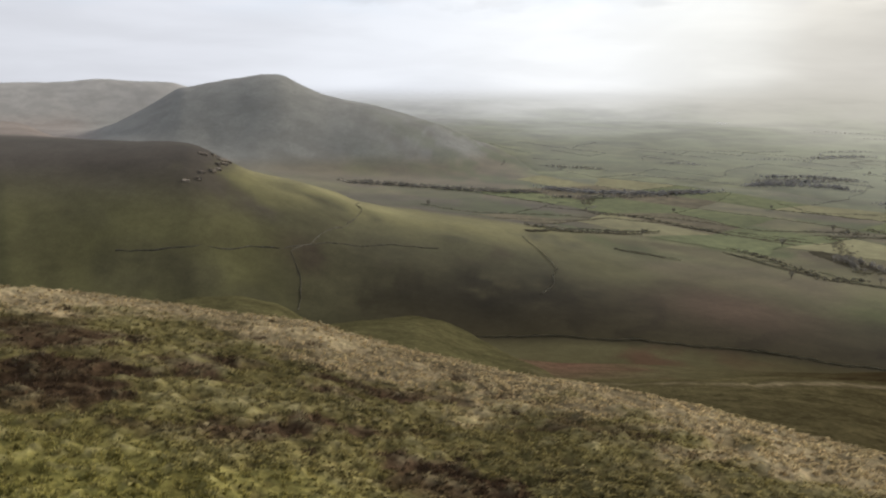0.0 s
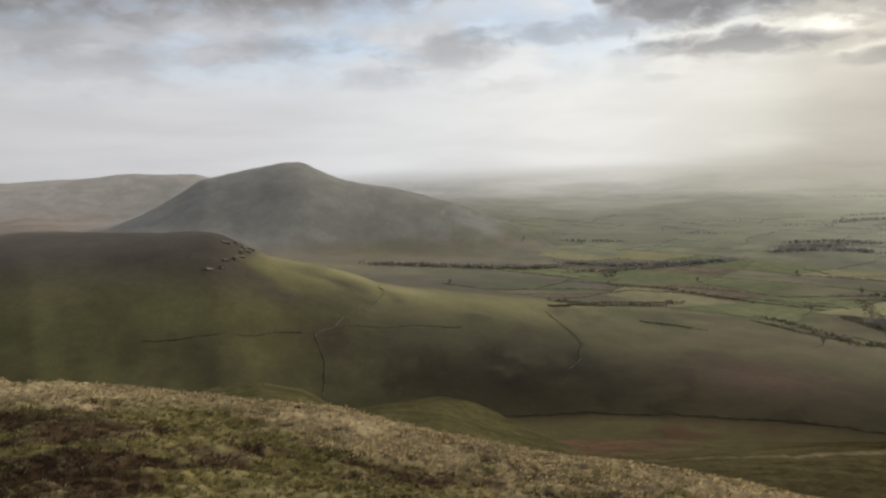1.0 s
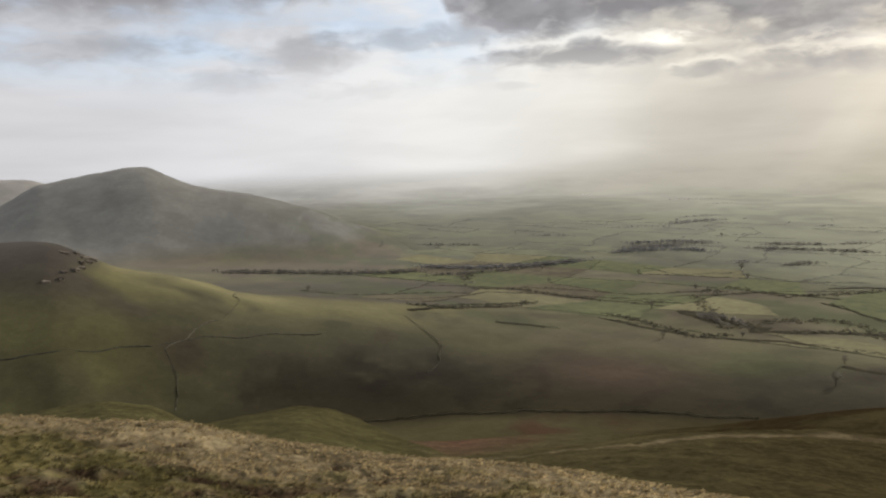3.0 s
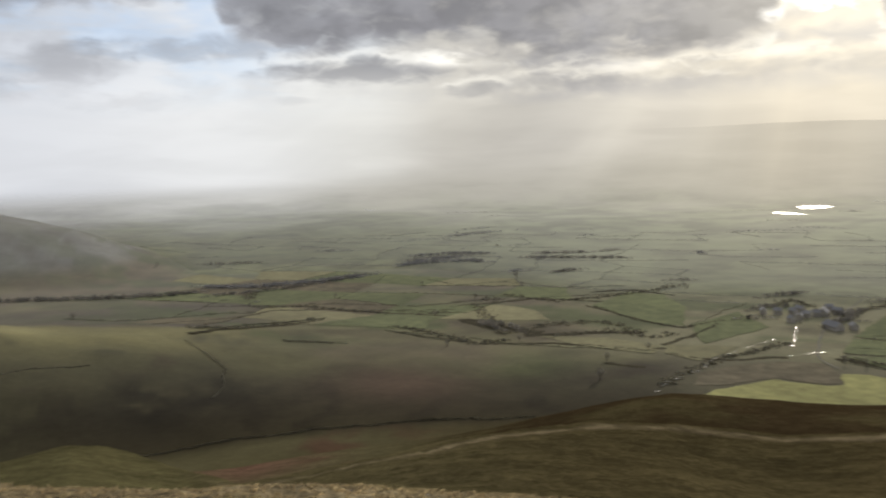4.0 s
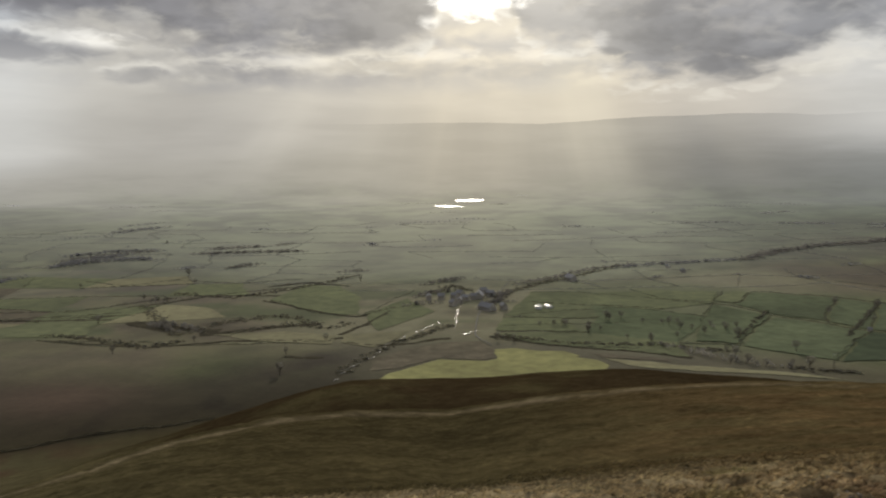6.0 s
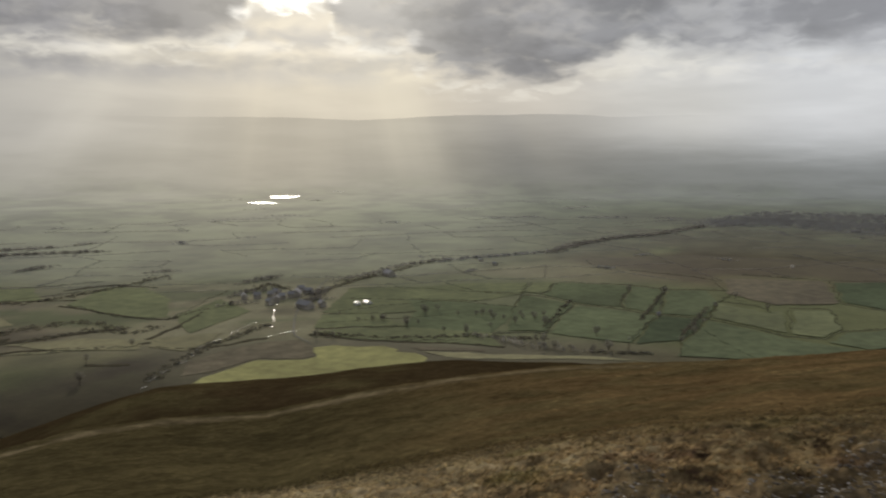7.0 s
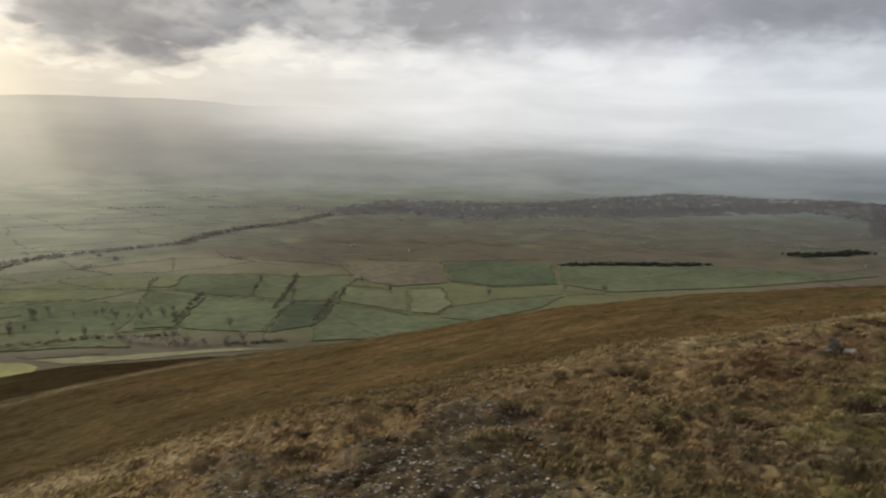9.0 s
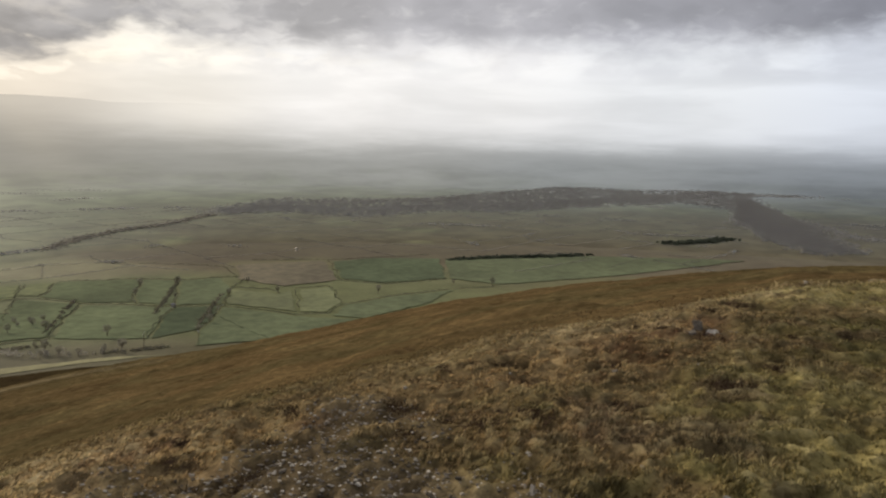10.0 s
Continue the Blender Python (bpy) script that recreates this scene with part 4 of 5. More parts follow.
def wood(width, *points, material=None):
    """A belt of woodland: many small ragged crowns."""
    far = math.hypot(*points[0]) > 2300
    line = stretch(points, 5.5 if not far else 8)
    verts, faces = [], []
    spots_ = []
    for x, y in line:
        for _ in range(max(1, int(width / (4.5 if not far else 6)))):
            spots_.append((x + random.uniform(-3, 3) + random.gauss(0, width * 0.33), y + random.uniform(-3, 3) + random.gauss(0, width * 0.33)))
    zs = height(np.array([p[0] for p in spots_]), np.array([p[1] for p in spots_]))
    for (x, y), z in zip(spots_, zs):
        h = random.uniform(4, 8)
        h *= min(1.0, 0.45 + min(math.dist((x, y), points[0]), math.dist((x, y), points[-1])) / 60)
        clump(verts, faces, x, y, z + h * 0.45, h * random.uniform(0.4, 0.65), h * 0.55)
        if not far:
            clump(verts, faces, x + random.uniform(-2, 2), y + random.uniform(-2, 2), z + h * 0.85, h * 0.35, h * 0.35)
    # farther belts take the paler woods, haze put into their colour
    return tagged(new("woodland", mesh_of("woodland", verts, faces, material or ((PALEWOOD if math.hypot(*points[0]) > 3000 else FARWOOD) if far else WOOD))), "dark green conifer plantation between pastures" if material is CONIFER else "belt of bare winter woodland, its grey-brown paled to imitate haze", "woodland", kind="stuff")


def thicket(width, *points):
    """Low brown scrub and bushes along a ditch or a stream."""
    verts, faces = [], []
    spots_ = [(x + random.gauss(0, width * 0.4), y + random.gauss(0, width * 0.4)) for x, y in stretch(points, 4.0) for _ in range(3)]
    zs = height(np.array([p[0] for p in spots_]), np.array([p[1] for p in spots_]))
    for (x, y), z in zip(spots_, zs):
        h = random.choice((1.2, 1.6, 2.0, 2.4, 4.0))
        clump(verts, faces, x, y, z + h * 0.4, h * random.uniform(0.6, 1.2), h * 0.55)
    return tagged(new("scrub", mesh_of("scrub", verts, faces, BUSH)), "low brown scrub and bushes along a ditch", "scrub", kind="stuff")


def grove(apart, near, back):
    """A broad wood between its near and far edges."""
    a, b = stretch(near, apart), stretch(back, apart)
    verts, faces, spots_ = [], [], []
    for k in range(len(a)):
        p, q = a[k], b[min(len(b) - 1, int(k * len(b) / len(a)))]
        n = max(2, int(math.dist(p, q) / apart))
        for i in range(n):
            f = (i + random.random()) / n
            spots_.append((p[0] + (q[0] - p[0]) * f + random.gauss(0, 17), p[1] + (q[1] - p[1]) * f + random.gauss(0, 17)))
    places = np.array(spots_)
    thin = fractal(places[:, 0] / 120, places[:, 1] / 120, 95, 3)
    for (x, y), z, t in zip(spots_, height(places[:, 0], places[:, 1]), thin):
        if t > -0.5:
            h = random.uniform(6, 9)
            clump(verts, faces, x, y, z + h * 0.45, h * random.uniform(0.9, 1.4), h * 0.5)
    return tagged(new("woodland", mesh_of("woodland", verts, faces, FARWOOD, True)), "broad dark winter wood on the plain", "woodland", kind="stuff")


def tree_sort(tall, seed):
    """A bare field tree: tapered trunk with limbs, and a crown of many twig sprays."""
    rnd = random.Random(seed)
    root = new("tree")
    tagged(root, "bare round-headed tree standing in a hedged field", "tree", "field trees")
    bm = bmesh.new()
    tips = []

    def limb(a, b, r0, r1):
        d = (b - a)
        u = d.orthogonal().normalized()
        v = d.normalized().cross(u)
        rings_ = []
        for p, r in ((a, r0), (b, r1)):
            rings_.append([bm.verts.new(p + (u * math.cos(t) + v * math.sin(t)) * r) for t in (0, 1.257, 2.513, 3.77, 5.027)])
        for k in range(5):
            bm.faces.new((rings_[0][k], rings_[0][(k + 1) % 5], rings_[1][(k + 1) % 5], rings_[1][k]))
    top = Vector((rnd.uniform(-0.4, 0.4), rnd.uniform(-0.4, 0.4), tall * 0.38))
    limb(Vector((0, 0, -0.5)), top, 0.045 * tall, 0.03 * tall)
    for k in range(8):
        q = k * 0.785 + rnd.uniform(-0.3, 0.3)
        out_ = rnd.uniform(0.18, 0.36) * tall
        tip = top + Vector((math.cos(q) * out_, math.sin(q) * out_, rnd.uniform(0.15, 0.5) * tall))
        limb(top - Vector((0, 0, rnd.uniform(0, 0.1) * tall)), tip, 0.018 * tall, 0.006 * tall)
        tips.append(tip)
    part("trunk", bm, BARK, root)
    bm = bmesh.new()
    heart = Vector((0, 0, tall * 0.64))
    for _ in range(420):
        d = Vector((rnd.gauss(0, 1), rnd.gauss(0, 1), rnd.gauss(0, 1))).normalized() * rnd.uniform(0.3, 1.0) ** 0.6
        p = heart + Vector((d.x * 0.33, d.y * 0.33, d.z * 0.34)) * tall * (1 + 0.22 * noise.noise(d * 2.5 + Vector((seed, 0, 0))))
        w = rnd.uniform(0.035, 0.075) * tall
        vs = [bm.verts.new(p + Vector((rnd.uniform(-w, w), rnd.uniform(-w, w), rnd.uniform(-w, w)))) for _ in range(3)]
        bm.faces.new(vs)
    part("crown", bm, TWIG, root)
    return root


def box(bm, x0, x1, y0, y1, z0, z1):
    vs = [bm.verts.new((x, y, z)) for z in (z0, z1) for x, y in ((x0, y0), (x1, y0), (x1, y1), (x0, y1))]
    for f in ((3, 2, 1, 0), (4, 5, 6, 7), (0, 1, 5, 4), (1, 2, 6, 5), (2, 3, 7, 6), (3, 0, 4, 7)):
        bm.faces.new([vs[i] for i in f])


def house_sort(long, deep, tall, walls, label, cover=None, pitch=0.42, chimneys=True):
    """A gabled house or barn with slate roof, chimneys and windows."""
    root = tagged(new("house"), label, "house", "village houses")
    bm = bmesh.new()
    box(bm, -long / 2, long / 2, -deep / 2, deep / 2, -1, tall)
    g1 = [bm.verts.new(p) for p in ((-long / 2, -deep / 2, tall), (-long / 2, deep / 2, tall), (-long / 2, 0, tall + deep * pitch))]
    g2 = [bm.verts.new(p) for p in ((long / 2, -deep / 2, tall), (long / 2, deep / 2, tall), (long / 2, 0, tall + deep * pitch))]
    bm.faces.new(g1[::-1]), bm.faces.new(g2)
    part("wall", bm, walls, root)
    bm = bmesh.new()
    for s in (-1, 1):
        ring_ = [(s * (deep / 2 + 0.4), tall - 0.25), (0.0, tall + deep * pitch + 0.12), (0.0, tall + deep * pitch + 0.34), (s * (deep / 2 + 0.4), tall - 0.03)]
        ends = [[bm.verts.new((x, y, z)) for y, z in ring_] for x in (-long / 2 - 0.3, long / 2 + 0.3)]
        for k in range(4):
            bm.faces.new((ends[0][k], ends[0][(k + 1) % 4], ends[1][(k + 1) % 4], ends[1][k]))
        bm.faces.new(ends[0][::-1]), bm.faces.new(ends[1])
    bmesh.ops.recalc_face_normals(bm, faces=bm.faces[:])
    part("roof", bm, cover or SLATE, root)
    for x in (-long / 2 + 0.6, long / 2 - 0.6) if chimneys else ():
        bm = bmesh.new()
        box(bm, x - 0.4, x + 0.4, -0.45, 0.45, tall + deep * pitch * 0.7, tall + deep * pitch + 1.3)
        part("chimney", bm, walls, root)
    for s in (-1, 1):
        for k in range(max(2, int(long / 4))):
            x = -long / 2 + (k + 0.5) * long / max(2, int(long / 4))
            bm = bmesh.new()
            y = s * (deep / 2 + 0.02)
            box(bm, x - 0.5, x + 0.5, min(y, y + s * 0.05), max(y, y + s * 0.05), tall * 0.55, tall * 0.85)
            part("window", bm, PANE, root)
    return root


TREES = [tree_sort(h, s) for h, s in ((8, 1), (10, 2), (12, 3), (9, 4))]
HOUSES = [house_sort(12, 7, 5.2, STONEWALL, "sandstone house with slate roof in the village"),
          house_sort(24, 11, 4.5, STONEWALL, "long stone barn with slate roof in the village"),
          house_sort(9, 7, 5.5, STONEWALL, "small stone cottage with slate roof near the lane")]
WHITE = house_sort(16, 11, 4.5, RENDER, "white limewashed farm building with white sheeted roof", SHEETING, 0.14, False)
used = set()
house, white_house, tree, pole = "house", "white_house", "tree", "pole"


def pole_sort():
    root = tagged(new("utility_pole"), "weathered wooden utility pole with a crossarm", "pole", "utility poles")
    bm = bmesh.new()
    bmesh.ops.create_cone(bm, cap_ends=True, segments=8, radius1=0.3, radius2=0.2, depth=20, matrix=Matrix.Translation((0, 0, 10)))
    part("post", bm, POST, root)
    bm = bmesh.new()
    box(bm, -1.6, 1.6, -0.15, 0.15, 18.4, 18.8)
    part("crossarm", bm, POST, root)
    for x in (-1.3, 0, 1.3):
        bm = bmesh.new()
        bmesh.ops.create_uvsphere(bm, u_segments=8, v_segments=5, radius=0.4, matrix=Matrix.Translation((x, 0, 19.2)))
        part("insulator", bm, RENDER, root, "white insulator")
    return root


POLE = pole_sort()


def settle(master, x, y, turn, size=1.0):
    """Stand the master itself at its first place, copies at the others."""
    z = at_ground(x, y) + 0.1
    m = pose(x, y, z, 0, 0, turn)
    if master.name in used:
        ob = copy_thing(master, m)
    else:
        used.add(master.name)
        ob = master
        ob.matrix_basis = m
    ob.scale = (size, size, size)
    return ob


def spots(sort, *places):
    for k, (x, y) in enumerate(places):
        if sort == "tree":
            settle(TREES[(k * 7 + int(x)) % 4], x, y, (x * 37 + y) % 360, 1.0 + (x * 13 % 60) / 100)
        elif sort == "house":
            settle(HOUSES[(k * 5 + int(y)) % 3], x, y, 30 + (x * 7 + y * 3) % 120, 1.35)
        elif sort == "white_house":
            settle(WHITE, x, y, 40 + 20 * k, 0.95)
        else:
            settle(POLE, x, y, 20, 1.0)


hedge(1.9, (1280, 647), (1304, 544), (1262, 468), (1258, 410), (1240, 329), (1248, 237), (1221, 187), (1180, 119), (1190, 76), (1256, 53), (1340, -41), (1401, -134), (1418, -217))
hedge(1.2, (1469, 578), (1501, 443), (1494, 352), (1541, 248))
hedge(1.2, (1315, 543), (1469, 578))
hedge(3.1, (1263, 383), (1384, 414), (1509, 443))
hedge(3.1, (1242, 315), (1370, 344), (1524, 376))
hedge(3.1, (1258, 239), (1419, 254), (1520, 245))
hedge(3.1, (1030, 297), (1093, 308), (1167, 309), (1242, 315))
hedge(3.1, (1068, 243), (1146, 239), (1258, 241))
hedge(1.9, (1133, 525), (1318, 585), (1430, 623))
hedge(1.9, (983, 487), (1026, 421), (1109, 437), (1262, 464))
hedge(2.5, (982, 286), (982, 253))
hedge(1.9, (1691, 500), (1668, 355), (1653, 315), (1515, 266))
hedge(1.9, (1418, 260), (1393, 183), (1351, 167))
hedge(1.2, (1402, 142), (1427, 82), (1271, 54))
hedge(1.2, (1384, 140), (1234, 118))
hedge(1.9, (1747, 102), (1493, 64), (1446, -12), (1505, -143))
hedge(1.9, (1336, 763), (1280, 652))
hedge(1.9, (1159, 726), (1195, 618))
hedge(1.9, (1749, 269), (1753, 115), (1799, 0), (1848, -133))
hedge(1.2, (1206, 265), (1018, 132))
hedge(1.9, (475, 1316), (523, 1278), (576, 1249))
hedge(1.9, (571, 1240), (705, 1321), (825, 1307), (941, 1274))
hedge(1.9, (490, 1047), (525, 988), (584, 928), (679, 855))
hedge(1.2, (814, 1191), (789, 1037), (816, 954))
hedge(1.2, (816, 954), (963, 1032), (1057, 1071))
hedge(1.9, (128, 1167), (217, 1253), (331, 1296))
hedge(1.9, (164, 1546), (316, 1474), (426, 1354), (567, 1278))
hedge(1.2, (812, 1546), (884, 1400), (1000, 1353))
hedge(1.2, (837, 691), (870, 588), (930, 508))
hedge(1.2, (919, 739), (1002, 660), (1067, 600))
hedge(1.2, (395, 1148), (480, 1045))
hedge(1.2, (1003, 776), (1114, 716), (1191, 654))
hedge(2.5, (-73, 1496), (34, 1423), (183, 1444), (244, 1424))
hedge(2.5, (118, 1174), (214, 1251), (333, 1300))
hedge(2.5, (244, 1492), (402, 1461), (524, 1352), (677, 1350))
hedge(1.9, (224, 1119), (310, 1070))
hedge(1.9, (405, 1133), (441, 1052))
# raised dark strip put in for the shadow line under the fell
hedge(6, *[spot(b, float(BROWS[6][0](b)) * 1.01) for b in range(0, 31, 3)], tall=1.2, name='scrub', material=FOOTSHADE, label='dark bank shaped as the shadow line at the foot of the fell', category='scrub', group='scrub in gullies')
wall(0.8, (-139, 1073), (-132, 997), (-136, 948), (-159, 880), (-164, 854), (-179, 825))
wall(0.8, (-179, 825), (-166, 778), (-148, 714))
wall(0.8, (-330, 728), (-264, 761), (-194, 813), (-161, 854), (-86, 913), (-27, 937))
def rushes(width, *points):
    return hedge(width, *points, tall=0.5, name="rush_bank", material=RUSH, label="dark brown rushes along a wet ditch between pastures", category="rushes", group="rush banks on the plain")


rushes(16, (96, 1142), (188, 1205), (260, 1245), (328, 1287))
rushes(15, (275, 1441), (358, 1405), (431, 1329), (490, 1276), (559, 1260))
rushes(11, (224, 1117), (292, 1082))
rushes(12, (405, 1144), (430, 1080), (481, 1018))
rushes(34, (545, 1190), (556, 1120), (574, 1080), (609, 1037))
rushes(11, (487, 1005), (587, 958), (673, 872), (708, 855))
rushes(20, (577, 1031), (668, 999), (743, 962))
rushes(13, (435, 1325), (538, 1228))
rushes(12, (580, 833), (608, 788))
rushes(10, (688, 839), (707, 784), (773, 751), (801, 738))
rushes(9, (578, 1317), (680, 1315), (779, 1311), (848, 1214))
rushes(9, (801, 1197), (801, 1101), (800, 1015), (815, 956), (907, 977))
rushes(10, (715, 881), (795, 906), (912, 972))
rushes(10, (676, 1666), (704, 1559), (822, 1549))
rushes(8, (888, 1325), (990, 1307), (1006, 1202))
rushes(16, (60, 1300), (180, 1360), (275, 1441))
gully(2.2, (89, 1086), (111, 1003), (126, 950), (110, 881), (92, 835))
stream(1.3, (549, 687), (576, 708), (607, 724), (633, 730), (658, 741), (685, 758), (716, 781), (749, 790), (781, 797), (819, 811), (846, 819), (872, 827))
stream(1.3, (854, 781), (889, 809), (942, 857), (988, 886), (1004, 905))
stream(1.2, (806, 743), (833, 741), (863, 737))
road(1.9, (806, 668), (812, 681), (831, 720), (873, 755), (936, 806), (997, 850), (1069, 890), (1133, 926), (1255, 992))
field("crop", (560, 655), (633, 664), (708, 670), (738, 622), (757, 618), (790, 655), (816, 638), (824, 600), (845, 574), (840, 545), (826, 548), (836, 522), (822, 497), (770, 480), (680, 520), (600, 580))
field("brown", (606, 690), (660, 735), (721, 738), (770, 730), (815, 700), (790, 650), (757, 626), (738, 630), (715, 675), (640, 672))
field("straw", (846, 518), (880, 440), (932, 322), (950, 250), (915, 322), (862, 418), (838, 472))
field("brown", (858, 540), (900, 450), (890, 445), (850, 524))
field("grass", (814, 1198), (957, 1286), (996, 1222), (938, 1093), (829, 968), (801, 1024), (804, 1139))
field("grass", (843, 969), (984, 1017), (929, 895), (765, 854))
field("straw", (719, 875), (796, 814), (693, 780), (684, 839))
field("straw", (590, 1017), (672, 956), (702, 872), (664, 842), (609, 925))
field("grass", (976, 788), (1079, 831), (1194, 892), (1252, 800), (1147, 730), (1061, 661), (1021, 706))
field("grass", (1147, 730), (1252, 797), (1345, 734), (1424, 630), (1313, 581), (1178, 628))
field("lush", (1061, 661), (1147, 730), (1178, 628), (1183, 537), (1120, 515), (985, 492), (959, 618))
field("grass", (882, 723), (965, 779), (1021, 706), (959, 618), (925, 667))
field("grass", (866, 713), (889, 700), (959, 612), (985, 492), (925, 440), (905, 500), (885, 570), (859, 640))
hedge(1.6, (1194, 892), (1252, 797), (1271, 694), (1313, 581))
hedge(1.6, (1104, 818), (1147, 730), (1178, 628), (1183, 537))
hedge(1.6, (965, 779), (1021, 706), (1061, 661))
hedge(2.0, (882, 723), (925, 667), (959, 618))
hedge(1.8, (985, 492), (1028, 418))
hedge(1.6, (1424, 630), (1216, 545))
field("lush", (1456, 573), (1487, 442), (1273, 388), (1272, 467), (1321, 541))
field("lush", (1490, 433), (1477, 368), (1256, 322), (1270, 380))
field("lush", (1479, 359), (1509, 290), (1400, 256), (1262, 244), (1253, 313))
field("lush", (1249, 454), (1233, 318), (1161, 312), (1030, 295), (1029, 414), (1109, 433))
field("dark", (1230, 310), (1243, 242), (1145, 242), (1074, 246), (1025, 290), (1154, 306))
field("lush", (1236, 233), (1168, 118), (1137, 22), (1015, 147), (987, 220), (1062, 237), (1147, 235))
field("lush", (1248, 48), (1325, -41), (1387, -143), (1276, -95), (1147, 14), (1170, 66))
field("grass", (1391, 249), (1341, 166), (1377, 148), (1202, 119), (1235, 189), (1264, 236))
field("grass", (1381, 130), (1408, 83), (1271, 55), (1197, 78), (1199, 112))
field("dark", (1724, 94), (1780, 0), (1781, -148), (1517, -139), (1458, -12), (1506, 59))
field("lush", (1766, -160), (1826, -509), (1796, -689), (1752, -867), (1544, -487), (1444, -231), (1513, -149))
field("brown", (1675, 295), (1736, 114), (1492, 68), (1421, 165), (1503, 259))
field("grass", (1420, 614), (1455, 579), (1325, 549), (1328, 586))
field("lush", (1126, 518), (1292, 571), (1252, 465), (1116, 440), (1035, 426), (1011, 477))
wood(20, (1759, -162), (1798, -312), (1819, -452), (1848, -522), material=CONIFER)
wood(40, (2048, -788), (2068, -891), (2131, -1009), material=CONIFER)
wood(60, (2538, -1208), (2294, -1237), (2032, -1195), (1851, -1194))
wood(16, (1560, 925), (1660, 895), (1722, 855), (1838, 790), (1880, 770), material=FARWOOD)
wood(30, (1867, 759), (2055, 751), (2198, 713), (2393, 612), (2678, 536))
wood(110, (2758, 552), (2934, 341), (2893, 91), (3055, -167), (3129, -445))
wood(110, (3104, 230), (3245, -84), (3330, -449))
wood(150, (2949, -420), (3232, -794), (3391, -1216), (3648, -1727), (3471, -1969))
wood(60, (2505, -1428), (2175, -1381), (2044, -1412))
wood(20, (3464, -1111), (3827, -1811))
wood(25, (2751, -575), (2711, -668))
wood(40, (4095, 675), (4247, 404))
wood(40, (2860, 769), (2889, 668))
wood(40, (3062, 1196), (3172, 1089))
wood(10, (1233, 961), (1320, 954), (1506, 961), (1660, 928))
wood(12, (964, 1604), (1021, 1615), (1077, 1618))
wood(14, (1109, 1100), (1189, 1100), (1235, 1096))
wood(12, (996, 848), (1071, 873), (1175, 929))
wood(10, (923, 968), (961, 955), (996, 936))
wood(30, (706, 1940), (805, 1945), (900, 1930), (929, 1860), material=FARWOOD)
wood(45, (1094, 2491), (1234, 2555), (1332, 2567))
wood(10, (863, 2467), (981, 2466), (1095, 2445))
wood(12, (970, 1610), (1044, 1598))
wood(12, (1477, 2257), (1557, 2269))
wood(14, (1289, 1881), (1374, 1871))
wood(8, (640, 1335), (682, 1324))
wood(10, (553, 1156), (559, 1068))
wood(10, (1107, 1370), (1175, 1333))
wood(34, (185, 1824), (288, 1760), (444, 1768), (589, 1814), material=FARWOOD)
wood(26, (-266, 1792), (-109, 1760), (93, 1722), (186, 1740))
wood(10, (174, 1658), (341, 1694), (488, 1771), (590, 1823))
wood(12, (748, 2010), (862, 2029), (1008, 2016))
wood(12, (1220, 2684), (1395, 2710))
wood(8, (245, 1528), (273, 1561))
wood(10, (565, 1161), (584, 1096), (587, 1041))
wood(10, (1074, 2147), (1240, 2153))
wood(8, (963, 515), (941, 400), (944, 351), (964, 307))
grove(13, [(2681, 518), (2768, 322), (2669, 46), (2889, -284), (2842, -489), (2988, -735), (3195, -1269), (2903, -1447)], [(2914, 563), (3265, 380), (3280, 56), (3455, -339), (3782, -648), (4124, -1011), (3803, -1888)])
grove(12, [(2619, -1266), (2059, -1096), (1841, -1085), (1834, -1198)], [(3511, -1690), (2664, -1475), (2194, -1323), (1898, -1247)])
wood(26, (700, 1925), (800, 1985), (930, 2005), material=FARWOOD)
wood(18, (790, 2085), (930, 2078), (1030, 2010), material=FARWOOD)
wood(12, (1072, 900), (1105, 915), (1150, 925))
wood(10, (996, 1010), (1050, 1022), (1115, 1000))
wood(9, (1030, 880), (1060, 872), (1090, 850))
thicket(16, (625, 1306), (548, 1049), (639, 1083), (739, 1065), (739, 958))
thicket(14, (537, 1009), (480, 1007), (454, 1112), (416, 1180))
thicket(10, (99, 1186), (175, 1187), (261, 1262), (323, 1301))
thicket(10, (258, 1478), (343, 1456), (449, 1300))
thicket(16, (254, 1592), (292, 1690))
thicket(12, (729, 1388), (774, 1266), (932, 1262), (1117, 1304))
rushes(11, (849, 706), (859, 631), (885, 565), (912, 498), (925, 436))
thicket(12, (574, 709), (630, 739), (730, 778), (806, 789), (867, 801))
thicket(14, (777, 928), (732, 924), (699, 1002), (607, 1002))
thicket(9, (857, 703), (887, 595), (955, 500), (992, 408))
thicket(10, (958, 330), (964, 293), (989, 260))
thicket(10, (665, 1358), (705, 1339))
thicket(14, (1047, 1022), (1145, 1054), (1121, 974))
thicket(14, (1003, 847), (1158, 921), (1271, 936), (1461, 936), (1621, 942))
thicket(4, (1294, 483), (1144, 453), (1058, 436))
thicket(4, (1508, 371), (1331, 344), (1183, 329))
thicket(4, (1335, 259), (1191, 252), (1108, 248))
pond(1, (2507, 2415), (2563, 2380), (2519, 2238), (2457, 2297))
pond(1, (2700, 2440), (2800, 2550), (2894, 2590), (2944, 2493), (2858, 2418), (2760, 2390))
pond(1, (1227, 3926), (1224, 3805), (1253, 3736), (1208, 3715))
pond(1, (3265, 2525), (3297, 2481), (3242, 2454), (3217, 2494))
spots(white_house, (1065, 780), (1082, 771))
spots(house, (1005, 981), (1022, 966), (1042, 952), (1069, 963), (1040, 924), (1060, 922), (1079, 925), (1119, 948), (1001, 840), (1023, 822), (1361, 914), (989, 907), (1107, 921), (1015, 915))
settle(HOUSES[0], 1615, 790, 75, 0.9)
settle(HOUSES[0], 1652, 845, 60, 0.9)
